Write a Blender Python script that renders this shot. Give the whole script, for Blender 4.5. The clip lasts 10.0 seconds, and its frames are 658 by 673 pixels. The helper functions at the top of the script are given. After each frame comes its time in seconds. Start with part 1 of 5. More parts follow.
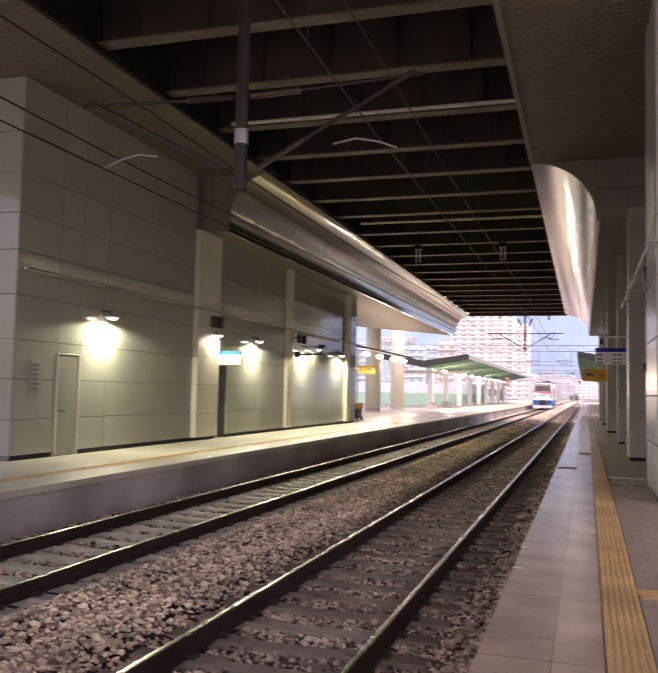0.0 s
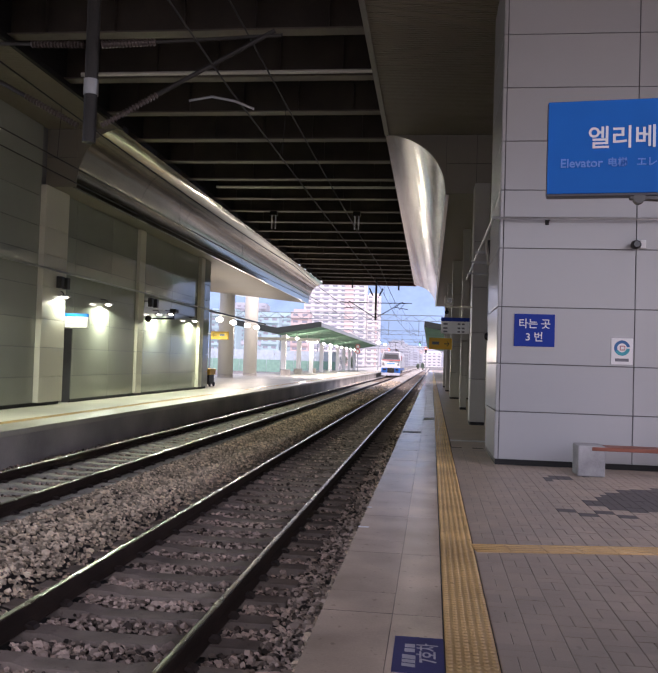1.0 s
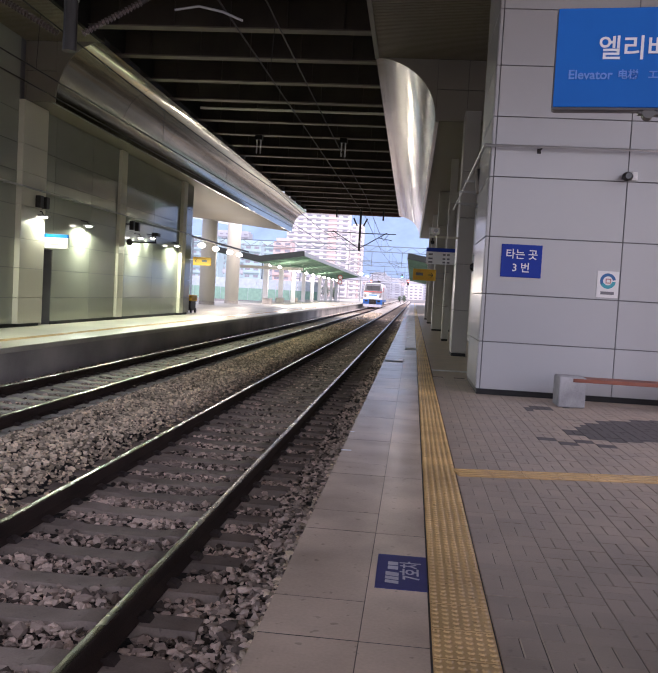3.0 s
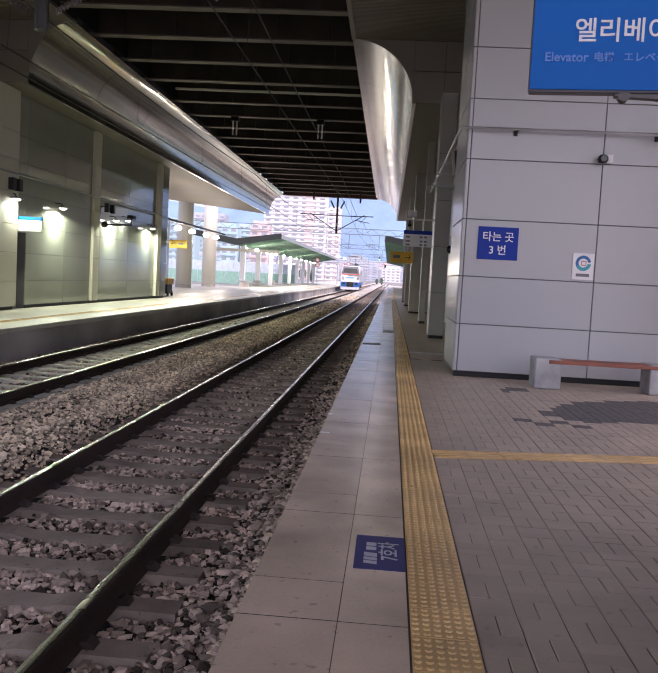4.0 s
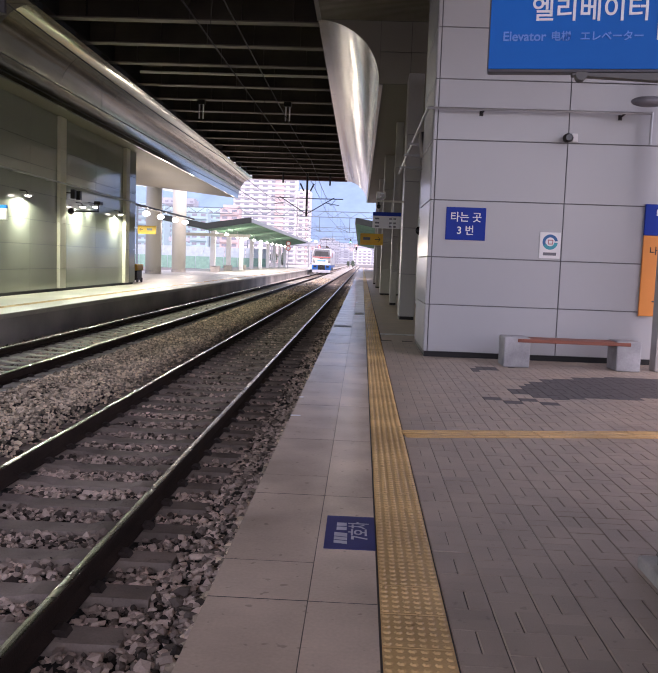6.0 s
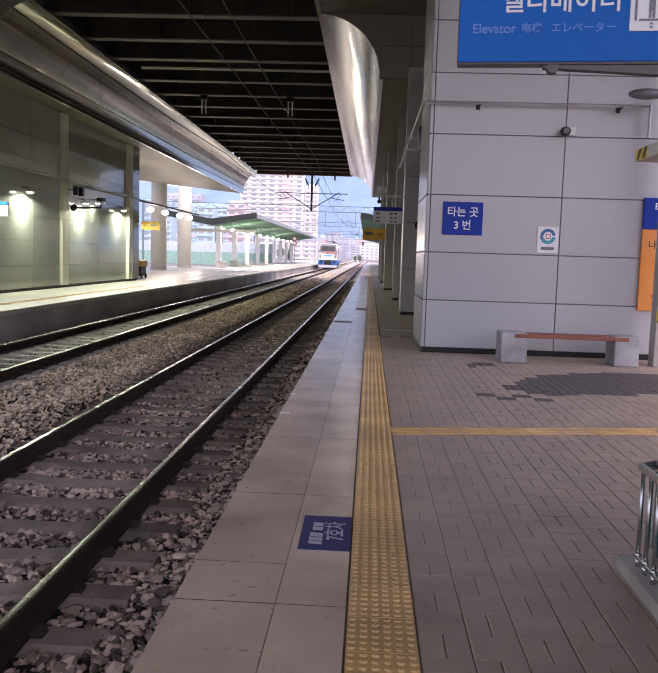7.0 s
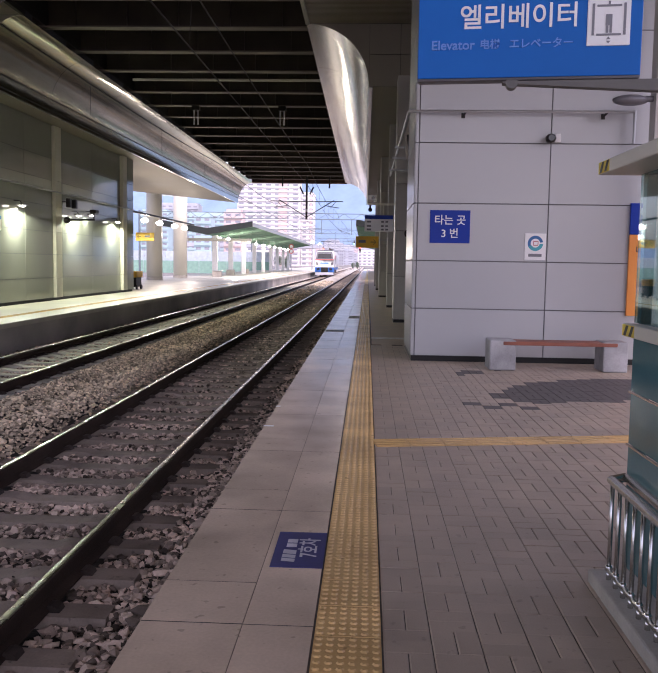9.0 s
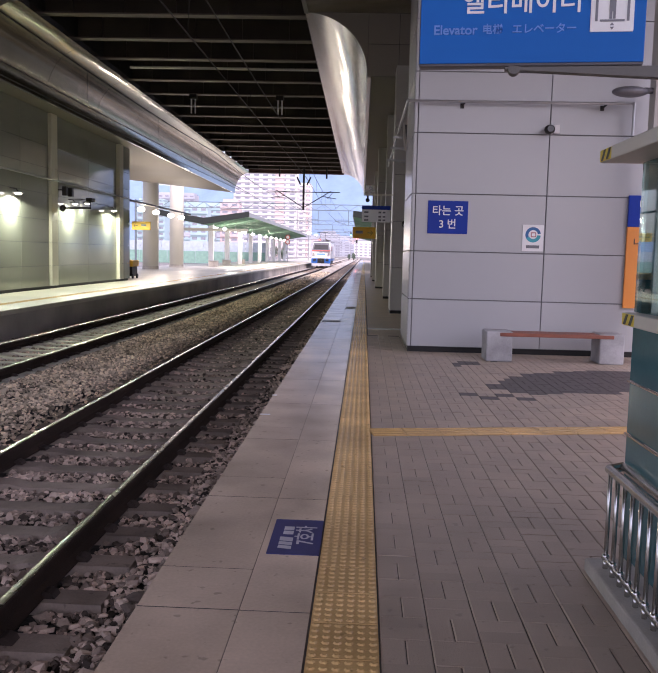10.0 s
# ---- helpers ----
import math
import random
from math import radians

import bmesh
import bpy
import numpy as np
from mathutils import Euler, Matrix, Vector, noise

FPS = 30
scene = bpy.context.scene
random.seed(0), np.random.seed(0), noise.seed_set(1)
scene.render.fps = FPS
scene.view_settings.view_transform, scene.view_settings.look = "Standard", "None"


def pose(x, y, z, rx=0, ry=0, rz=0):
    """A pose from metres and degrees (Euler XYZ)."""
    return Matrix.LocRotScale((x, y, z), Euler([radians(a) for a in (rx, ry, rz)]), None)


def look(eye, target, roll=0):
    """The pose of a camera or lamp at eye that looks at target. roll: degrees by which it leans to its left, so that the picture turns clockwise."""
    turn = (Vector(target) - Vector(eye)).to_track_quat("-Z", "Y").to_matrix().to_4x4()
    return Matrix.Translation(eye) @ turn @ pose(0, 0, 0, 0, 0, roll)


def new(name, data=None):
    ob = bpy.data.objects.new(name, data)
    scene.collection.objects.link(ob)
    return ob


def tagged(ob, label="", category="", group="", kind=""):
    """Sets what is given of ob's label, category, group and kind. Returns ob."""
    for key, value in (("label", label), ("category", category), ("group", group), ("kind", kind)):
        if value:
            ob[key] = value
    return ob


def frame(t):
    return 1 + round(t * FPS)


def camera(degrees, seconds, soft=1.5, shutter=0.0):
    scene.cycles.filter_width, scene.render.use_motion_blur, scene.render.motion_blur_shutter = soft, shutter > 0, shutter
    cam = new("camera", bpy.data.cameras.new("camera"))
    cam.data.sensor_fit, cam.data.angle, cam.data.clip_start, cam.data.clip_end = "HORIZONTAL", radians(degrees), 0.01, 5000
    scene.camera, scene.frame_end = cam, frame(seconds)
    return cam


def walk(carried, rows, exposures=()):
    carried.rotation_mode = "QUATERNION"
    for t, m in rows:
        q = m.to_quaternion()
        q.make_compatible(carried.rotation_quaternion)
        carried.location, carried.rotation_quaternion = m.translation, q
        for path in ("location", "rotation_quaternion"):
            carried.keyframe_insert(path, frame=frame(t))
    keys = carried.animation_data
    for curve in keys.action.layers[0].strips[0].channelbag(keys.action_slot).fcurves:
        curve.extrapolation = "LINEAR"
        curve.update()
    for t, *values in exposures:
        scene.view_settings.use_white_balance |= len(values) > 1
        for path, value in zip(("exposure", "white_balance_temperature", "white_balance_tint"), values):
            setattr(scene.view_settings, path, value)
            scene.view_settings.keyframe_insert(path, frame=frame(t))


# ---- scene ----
cam = camera(44.0, 10.0, soft=1.3, shutter=0.5)
PATH = [
    (0, (-0.358, 0.291, 1.57), (-0.956, 2.195, 1.703), 1.2),
    (0.5, (-0.352, 0.293, 1.552), (-0.769, 2.246, 1.656), 0.9),
    (1, (-0.359, 0.322, 1.54), (-0.606, 2.305, 1.601), 1.8),
    (1.5, (-0.366, 0.345, 1.519), (-0.6, 2.331, 1.519), 2.2),
    (2, (-0.387, 0.39, 1.484), (-0.62, 2.376, 1.432), 2.5),
    (2.5, (-0.412, 0.42, 1.467), (-0.63, 2.407, 1.384), 2.8),
    (4, (-0.417, 0.417, 1.465), (-0.554, 2.407, 1.319), 3.1),
    (4.5, (-0.405, 0.366, 1.479), (-0.519, 2.356, 1.318), 2.2),
    (5, (-0.422, 0.399, 1.459), (-0.513, 2.389, 1.29), 2.1),
    (5.5, (-0.411, 0.39, 1.462), (-0.479, 2.381, 1.287), 2.1),
    (7, (-0.208, 0.468, 1.482), (-0.295, 2.456, 1.285), 1.8),
    (7.5, (-0.089, 0.484, 1.526), (-0.215, 2.47, 1.333), 1.8),
    (8, (-0.076, 0.495, 1.539), (-0.2, 2.482, 1.358), 1.6),
    (8.5, (-0.061, 0.492, 1.532), (-0.171, 2.481, 1.357), 1.1),
    (9, (-0.057, 0.481, 1.534), (-0.142, 2.471, 1.354), 0.9),
    (9.5, (-0.072, 0.496, 1.524), (-0.148, 2.486, 1.335), 1.0),
    (10, (-0.071, 0.497, 1.51), (-0.145, 2.485, 1.309), 1.4),
]
walk(cam, [(t, look(eye, target, roll)) for t, eye, target, roll in PATH], exposures=[(0, 1.34, 7500, 38), (0.5, 1.18, 6850, 31), (1.0, 1.10, 6450, 29), (2.5, 1.17, 6420, 28), (4, 1.19, 6420, 30), (10, 1.22, 6450, 33)])

# ---------------------------------------------------------------- world and light
world = bpy.data.worlds.new("sky")
scene.world = world
world.use_nodes = True
wn = world.node_tree
sky = wn.nodes.new("ShaderNodeTexSky")
sky.sky_type, sky.sun_disc = "NISHITA", False
sky.sun_elevation, sky.sun_rotation = radians(58), radians(150)
sky.air_density, sky.dust_density = 1.0, 3.0
wn.nodes["Background"].inputs["Strength"].default_value = 0.15
veil = wn.nodes.new("ShaderNodeHueSaturation")  # thin cloud takes out half of the blue
veil.inputs["Saturation"].default_value = 0.65
wn.links.new(sky.outputs[0], veil.inputs["Color"])
wn.links.new(veil.outputs[0], wn.nodes["Background"].inputs["Color"])
sun = new("sun", bpy.data.lights.new("sun", "SUN"))
sun.data.energy, sun.data.angle, sun.data.color = 0.9, radians(12), (1.0, 0.95, 0.9)
sun.matrix_world = look((50, -87, 160), (0, 0, 0))

# ---------------------------------------------------------------- materials


def material(name, color, rough=0.6, metal=0.0, vary=0.15, scale=6.0, fine=60.0, bump=0.1, tint=None, spread=0.0, island=0.0, coat=0.0, wear=1.0, spots=0.0, gloss=0.5):
    """Base colour with coarse stains and fine grain, a bump, and a change from object to object (spread) or piece to piece (island)."""
    m = bpy.data.materials.new(name)
    m.use_nodes = True
    nt = m.node_tree
    b = nt.nodes["Principled BSDF"]
    link = nt.links.new
    place = nt.nodes.new("ShaderNodeNewGeometry").outputs["Position"]
    coarse = nt.nodes.new("ShaderNodeTexNoise")
    grain = nt.nodes.new("ShaderNodeTexNoise")
    coarse.inputs["Scale"].default_value, coarse.inputs["Detail"].default_value = scale * 0.3, 5
    grain.inputs["Scale"].default_value, grain.inputs["Detail"].default_value = fine, 3
    for n in (coarse, grain):
        link(place, n.inputs["Vector"])
    mix = nt.nodes.new("ShaderNodeMix")
    mix.data_type = "RGBA"
    dark = [c * (1 - vary) for c in color] if tint is None else tint
    light = [min(1, c * (1 + vary)) for c in color]
    mix.inputs["A"].default_value, mix.inputs["B"].default_value = (*dark, 1), (*light, 1)
    ramp = nt.nodes.new("ShaderNodeMapRange")
    ramp.inputs["From Min"].default_value, ramp.inputs["From Max"].default_value = 0.3, 0.7
    link(coarse.outputs["Fac"], ramp.inputs["Value"])
    link(ramp.outputs["Result"], mix.inputs["Factor"])
    hsv = nt.nodes.new("ShaderNodeHueSaturation")
    link(mix.outputs["Result"], hsv.inputs["Color"])
    add = nt.nodes.new("ShaderNodeMath")
    add.operation = "MULTIPLY_ADD"
    add.inputs[1].default_value, add.inputs[2].default_value = vary * 1.2, 1 - vary * 0.6
    link(grain.outputs["Fac"], add.inputs[0])
    value = add.outputs[0]
    if spread or island:
        src = nt.nodes.new("ShaderNodeObjectInfo").outputs["Random"] if spread else nt.nodes.new("ShaderNodeNewGeometry").outputs["Random Per Island"]
        amp = spread or island
        s = nt.nodes.new("ShaderNodeMath")
        s.operation = "MULTIPLY_ADD"
        s.inputs[1].default_value, s.inputs[2].default_value = 2 * amp, 1 - amp
        link(src, s.inputs[0])
        mul = nt.nodes.new("ShaderNodeMath")
        mul.operation = "MULTIPLY"
        link(value, mul.inputs[0])
        link(s.outputs[0], mul.inputs[1])
        value = mul.outputs[0]
    if spots:
        # scattered small dark stains and wide faint ones
        for size, lo, hi, depth in ((17.0, 0.665, 0.72, spots), (1.7, 0.42, 0.78, spots * 0.4)):
            blot = nt.nodes.new("ShaderNodeTexNoise")
            blot.inputs["Scale"].default_value, blot.inputs["Detail"].default_value = size, 2
            link(place, blot.inputs["Vector"])
            cut = nt.nodes.new("ShaderNodeMapRange")
            cut.inputs["From Min"].default_value, cut.inputs["From Max"].default_value = lo, hi
            cut.inputs["To Min"].default_value, cut.inputs["To Max"].default_value = 1.0, 1.0 - depth
            link(blot.outputs["Fac"], cut.inputs["Value"])
            mul = nt.nodes.new("ShaderNodeMath")
            mul.operation = "MULTIPLY"
            link(value, mul.inputs[0])
            link(cut.outputs["Result"], mul.inputs[1])
            value = mul.outputs[0]
    link(value, hsv.inputs["Value"])
    link(hsv.outputs["Color"], b.inputs["Base Color"])
    rr = nt.nodes.new("ShaderNodeMapRange")
    rr.inputs["To Min"].default_value, rr.inputs["To Max"].default_value = max(0.02, rough - 0.12 * wear * min(1, rough * 2)), min(1, rough + 0.12 * wear * min(1, rough * 2))
    link(coarse.outputs["Fac"], rr.inputs["Value"])
    link(rr.outputs["Result"], b.inputs["Roughness"])
    b.inputs["Metallic"].default_value = metal
    b.inputs["Specular IOR Level"].default_value = gloss
    b.inputs["Coat Weight"].default_value = coat
    if bump:
        bp = nt.nodes.new("ShaderNodeBump")
        bp.inputs["Strength"].default_value, bp.inputs["Distance"].default_value = bump, 0.01
        link(grain.outputs["Fac"], bp.inputs["Height"])
        link(bp.outputs["Normal"], b.inputs["Normal"])
    return m


def glow(name, color, strength):
    m = bpy.data.materials.new(name)
    m.use_nodes = True
    b = m.node_tree.nodes["Principled BSDF"]
    b.inputs["Base Color"].default_value = (*color, 1)
    b.inputs["Emission Color"].default_value = (*color, 1)
    b.inputs["Emission Strength"].default_value = strength
    return m


def glass(name, color, rough=0.02):
    m = bpy.data.materials.new(name)
    m.use_nodes = True
    b = m.node_tree.nodes["Principled BSDF"]
    b.inputs["Base Color"].default_value = (*color, 1)
    b.inputs["Transmission Weight"].default_value = 1.0
    b.inputs["Roughness"].default_value = rough
    b.inputs["IOR"].default_value = 1.45
    return m


M = {
    "ballast": material("ballast_stone", (0.40, 0.315, 0.26), 0.9, vary=0.3, scale=3, fine=90, bump=0.4, island=0.92, gloss=0.2),
    # own tan at the platform edge; on mound and far bed it paints light
    "ballast_tan": material("tan_and_lit_ballast_stone", (0.58, 0.475, 0.355), 0.9, vary=0.3, scale=3, fine=90, bump=0.4, island=0.7, gloss=0.2),
    # near-black stands for shade between stones; mid and far hold lamplight and daylight
    "ballast_shade_bed": material("ballast_shade_bed", (0.028, 0.023, 0.02), 0.95, vary=0.45, scale=2, fine=28, bump=1.0),
    "ballast_mid": material("lamp_lit_ballast_bed", (0.33, 0.28, 0.22), 0.95, vary=0.5, scale=3, fine=22, bump=1.0),
    "ballast_far": material("daylit_ballast_bed", (0.46, 0.42, 0.37), 0.95, vary=0.4, scale=3, fine=12, bump=1.0),
    "earth": material("distant_ground", (0.22, 0.21, 0.2), 0.95, vary=0.3, scale=0.05, fine=3),
    "sleeper": material("concrete_sleeper", (0.31, 0.255, 0.215), 0.85, vary=0.3, scale=8, fine=70, bump=0.25, spread=0.15, gloss=0.2, spots=0.3),
    # same concrete, with the wall lamps' greenish light put into the colour
    "sleeper_lit": material("lamp_lit_concrete_sleeper", (0.50, 0.48, 0.41), 0.8, vary=0.25, scale=8, fine=70, bump=0.2, spread=0.12, spots=0.3),
    "rail_side": material("rusted_rail", (0.036, 0.024, 0.019), 0.8, 0.1, vary=0.3, scale=5, fine=60, bump=0.3, gloss=0.2),
    "rail_top": material("polished_rail", (0.52, 0.50, 0.48), 0.26, 1.0, vary=0.1, scale=9, fine=40, bump=0.02),
    "clip": material("rail_clip_steel", (0.06, 0.045, 0.04), 0.6, 0.5, vary=0.3),
    "slab": material("platform_slab", (0.68, 0.535, 0.41), 0.22, vary=0.2, scale=5, fine=60, bump=0.05, spread=0.09, spots=0.3, wear=0.8, gloss=0.55),
    "paver": material("grey_paver", (0.455, 0.36, 0.28), 0.42, vary=0.16, scale=5, fine=140, bump=0.18, spread=0.07, spots=0.22),
    "paver_joined": material("grey_paving", (0.455, 0.36, 0.28), 0.42, vary=0.16, scale=5, fine=140, bump=0.18, island=0.07, spots=0.22),
    "paver_wet": material("damp_paver", (0.105, 0.092, 0.09), 0.6, vary=0.15, scale=5, fine=140, bump=0.1, spread=0.05),
    "joint": material("dark_joint", (0.08, 0.07, 0.062), 0.9, vary=0.2),
    "tactile": material("yellow_tactile", (0.74, 0.48, 0.20), 0.25, vary=0.2, scale=4, fine=90, bump=0.08, spread=0.05, spots=0.3),
    "concrete": material("platform_concrete", (0.42, 0.39, 0.36), 0.75, vary=0.35, scale=1.5, fine=40, bump=0.2),
    "left_floor": material("pale_platform_floor", (0.52, 0.50, 0.43), 0.45, vary=0.2, scale=1.5, fine=50, bump=0.05, spots=0.25),
    "panel": material("white_enamel_panel", (0.455, 0.465, 0.48), 0.22, vary=0.012, scale=1.0, fine=5, bump=0.03, spread=0.015, wear=0.15),
    "panel_left": material("grey_enamel_panel", (0.34, 0.36, 0.315), 0.07, vary=0.03, scale=2.0, fine=2.0, bump=0.10, spread=0.04, wear=0.3),
    "core": material("grey_joint_backing", (0.17, 0.17, 0.18), 0.6, vary=0.15),
    "skirting": material("black_skirting", (0.005, 0.005, 0.006), 0.6, vary=0.2),
    "steel": material("polished_stainless_cladding", (0.36, 0.35, 0.28), 0.15, 1.0, vary=0.10, scale=2.0, fine=1.7, bump=0.55),
    "soffit": material("beige_soffit", (0.205, 0.185, 0.15), 0.6, vary=0.05, scale=1, fine=30, bump=0.02),
    "ceiling": material("ribbed_metal_ceiling", (0.19, 0.165, 0.12), 0.5, 0.0, vary=0.06, scale=1, fine=30, bump=0.02),
    "edge": material("grey_edge_beam", (0.19, 0.178, 0.155), 0.5, vary=0.12),
    # webs and deck are darkened to hold the shade above the paler flanges
    "girder": material("shade_dark_girder", (0.048, 0.039, 0.030), 0.8, vary=0.35, scale=3, fine=40, bump=0.2),
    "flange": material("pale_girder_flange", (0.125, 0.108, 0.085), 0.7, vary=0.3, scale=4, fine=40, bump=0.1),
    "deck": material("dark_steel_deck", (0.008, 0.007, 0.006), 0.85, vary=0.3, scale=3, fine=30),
    "red_beam": material("dark_red_beam", (0.10, 0.045, 0.04), 0.7, vary=0.3),
    "galv": material("galvanised_steel", (0.42, 0.43, 0.44), 0.42, 0.8, vary=0.12, scale=4, fine=50, bump=0.05),
    "stainless": material("brushed_stainless", (0.66, 0.65, 0.62), 0.24, 1.0, vary=0.06, scale=6, fine=80, bump=0.03),
    "dark_metal": material("dark_metal", (0.035, 0.033, 0.032), 0.5, 0.4, vary=0.25),
    "wire": material("dark_wire", (0.03, 0.028, 0.027), 0.6, 0.4, vary=0.2),
    "gantry": material("grey_green_gantry_paint", (0.15, 0.19, 0.21), 0.6, 0.1, vary=0.15),
    "insulator": material("brown_insulator", (0.075, 0.055, 0.05), 0.3, vary=0.2),
    "blue": material("blue_sign_face", (0.002, 0.125, 0.47), 0.45, vary=0.06, scale=2, fine=10, bump=0.0, gloss=0.15),
    "navy": material("navy_plate", (0.010, 0.042, 0.33), 0.45, vary=0.06, scale=2, fine=20, bump=0.0, gloss=0.2),
    "floor_navy": material("worn_navy_floor_plate", (0.050, 0.050, 0.17), 0.65, vary=0.2, scale=8, fine=120, bump=0.06),
    "white": material("white_paint", (0.80, 0.80, 0.80), 0.5, vary=0.05, bump=0.0),
    "cover": material("scuffed_bright_cover", (0.75, 0.74, 0.72), 0.3, 0.3, vary=0.6, scale=18, fine=25, bump=0.3),
    "floor_white": material("worn_white_marking", (0.55, 0.53, 0.58), 0.65, vary=0.25, scale=12, fine=90, bump=0.0),
    "pale_blue": material("pale_blue_lettering", (0.10, 0.27, 0.70), 0.4, vary=0.05, bump=0.0),
    "sign_frame": material("grey_sign_frame", (0.16, 0.16, 0.18), 0.45, 0.3, vary=0.1),
    "navy_soft": material("blue_print", (0.02, 0.13, 0.34), 0.45, vary=0.05, bump=0.0),
    "teal_ink": material("teal_print", (0.03, 0.34, 0.42), 0.45, vary=0.05, bump=0.0),
    "red_ink": material("faded_red_print", (0.45, 0.16, 0.18), 0.5, vary=0.05, bump=0.0),
    "arm_grey": material("brown_grey_powder_coat", (0.10, 0.095, 0.088), 0.5, vary=0.1),
    "tape_yellow": material("yellow_warning_tape", (0.85, 0.66, 0.06), 0.45, vary=0.08, bump=0.0),
    "orange": material("orange_sign", (0.78, 0.28, 0.05), 0.45, vary=0.05, bump=0.0),
    "yellow": material("yellow_sign", (0.92, 0.52, 0.03), 0.45, vary=0.05, bump=0.0),
    "black": material("black_print", (0.02, 0.02, 0.02), 0.5, vary=0.1, bump=0.0),
    "bench_conc": material("bench_concrete", (0.36, 0.36, 0.37), 0.8, vary=0.3, scale=10, fine=70, bump=0.2),
    "bench_wood": material("red_brown_wood", (0.24, 0.075, 0.045), 0.5, vary=0.25, scale=12, fine=80, bump=0.1),
    "cream": material("cream_band", (0.62, 0.60, 0.52), 0.4, vary=0.05, bump=0.02),
    "teal": glass("teal_glass", (0.42, 0.66, 0.68)),
    "teal_panel": material("dark_teal_panel", (0.065, 0.18, 0.20), 0.08, vary=0.15, bump=0.0),
    "kerb": material("kerb_concrete", (0.42, 0.39, 0.34), 0.85, vary=0.25, scale=8, fine=70, bump=0.2),
    "door": material("grey_green_door", (0.27, 0.29, 0.24), 0.4, vary=0.08, bump=0.02),
    "lamp": glow("lit_lamp", (0.95, 1.0, 0.80), 9),
    "globe": glow("lit_globe", (1.0, 0.95, 0.78), 9),
    "red_light": glow("red_signal", (1.0, 0.06, 0.04), 12),
    "green_light": glow("green_signal", (0.1, 1.0, 0.5), 8),
    "green_roof": material("green_canopy", (0.15, 0.27, 0.20), 0.5, vary=0.2, scale=0.5, fine=4, bump=0.0),
    "canopy_end": material("dark_green_gable_paint", (0.022, 0.03, 0.028), 0.7, vary=0.15, bump=0.0),
    "roof_grey": material("grey_fascia", (0.33, 0.36, 0.36), 0.5, vary=0.1),
    "pillar_pale": material("pale_column", (0.68, 0.66, 0.56), 0.5, vary=0.06, scale=1, fine=20, bump=0.03),
    "column_grey": material("grey_column_cladding", (0.40, 0.385, 0.36), 0.35, vary=0.05, scale=1, fine=20, bump=0.02),
    "building": material("pale_render", (0.74, 0.72, 0.72), 0.8, vary=0.06, scale=0.1, fine=1, bump=0.0),
    "building_pink": material("pink_render", (0.66, 0.53, 0.51), 0.8, vary=0.06, scale=0.1, fine=1, bump=0.0),
    "building_grey": material("grey_render", (0.50, 0.52, 0.58), 0.8, vary=0.1, scale=0.1, fine=1, bump=0.0, spread=0.2),
    "building_teal": material("teal_render", (0.42, 0.57, 0.60), 0.8, vary=0.1, scale=0.1, fine=1, bump=0.0),
    # windows paled for distance haze
    "window": material("hazed_window", (0.30, 0.31, 0.36), 0.3, vary=0.2, bump=0.0),
    # the blue is air haze painted into the hills
    "mountain": material("haze_blue_mountain", (0.20, 0.305, 0.44), 0.95, vary=0.15, scale=0.01, fine=0.05, bump=0.0),
    "fence_green": material("green_fence", (0.24, 0.42, 0.34), 0.6, vary=0.15, bump=0.0),
    "fence_pale": material("pale_noise_barrier", (0.50, 0.58, 0.64), 0.6, vary=0.12, bump=0.0),
    # greyed and lightened to paint haze over the trees
    "leaf": material("hazed_foliage", (0.12, 0.16, 0.12), 0.8, vary=0.35, scale=2, fine=6, bump=0.0, island=0.3),
    "bark": material("bark", (0.09, 0.07, 0.055), 0.9, vary=0.3),
    "loco_white": material("loco_white", (0.72, 0.72, 0.74), 0.3, vary=0.06, scale=1, fine=15, bump=0.01),
    "loco_blue": material("loco_blue", (0.02, 0.15, 0.55), 0.35, vary=0.1, scale=2, fine=15, bump=0.01),
    "loco_red": material("loco_red", (0.50, 0.07, 0.06), 0.35, vary=0.1, scale=2, fine=15, bump=0.01),
    "loco_grey": material("loco_grey", (0.10, 0.105, 0.12), 0.4, vary=0.1),
    "cyan": material("cyan_mark", (0.06, 0.35, 0.70), 0.4, vary=0.05, bump=0.0),
    "dark_glass": material("dark_windscreen", (0.01, 0.012, 0.014), 0.06, vary=0.1, bump=0.0),
    "lens": material("lamp_lens", (0.75, 0.76, 0.78), 0.1, 0.6, vary=0.05, bump=0.0),
}

# ---------------------------------------------------------------- building blocks


def box(bm, x0, x1, y0, y1, z0, z1, bevel=0.0):
    m = Matrix.LocRotScale(((x0 + x1) / 2, (y0 + y1) / 2, (z0 + z1) / 2), None, (x1 - x0, y1 - y0, z1 - z0))
    r = bmesh.ops.create_cube(bm, size=1, matrix=m)
    if bevel:
        edges = list({e for v in r["verts"] for e in v.link_edges})
        bmesh.ops.bevel(bm, geom=edges, offset=bevel, segments=2, affect="EDGES", profile=0.5)
    return bm


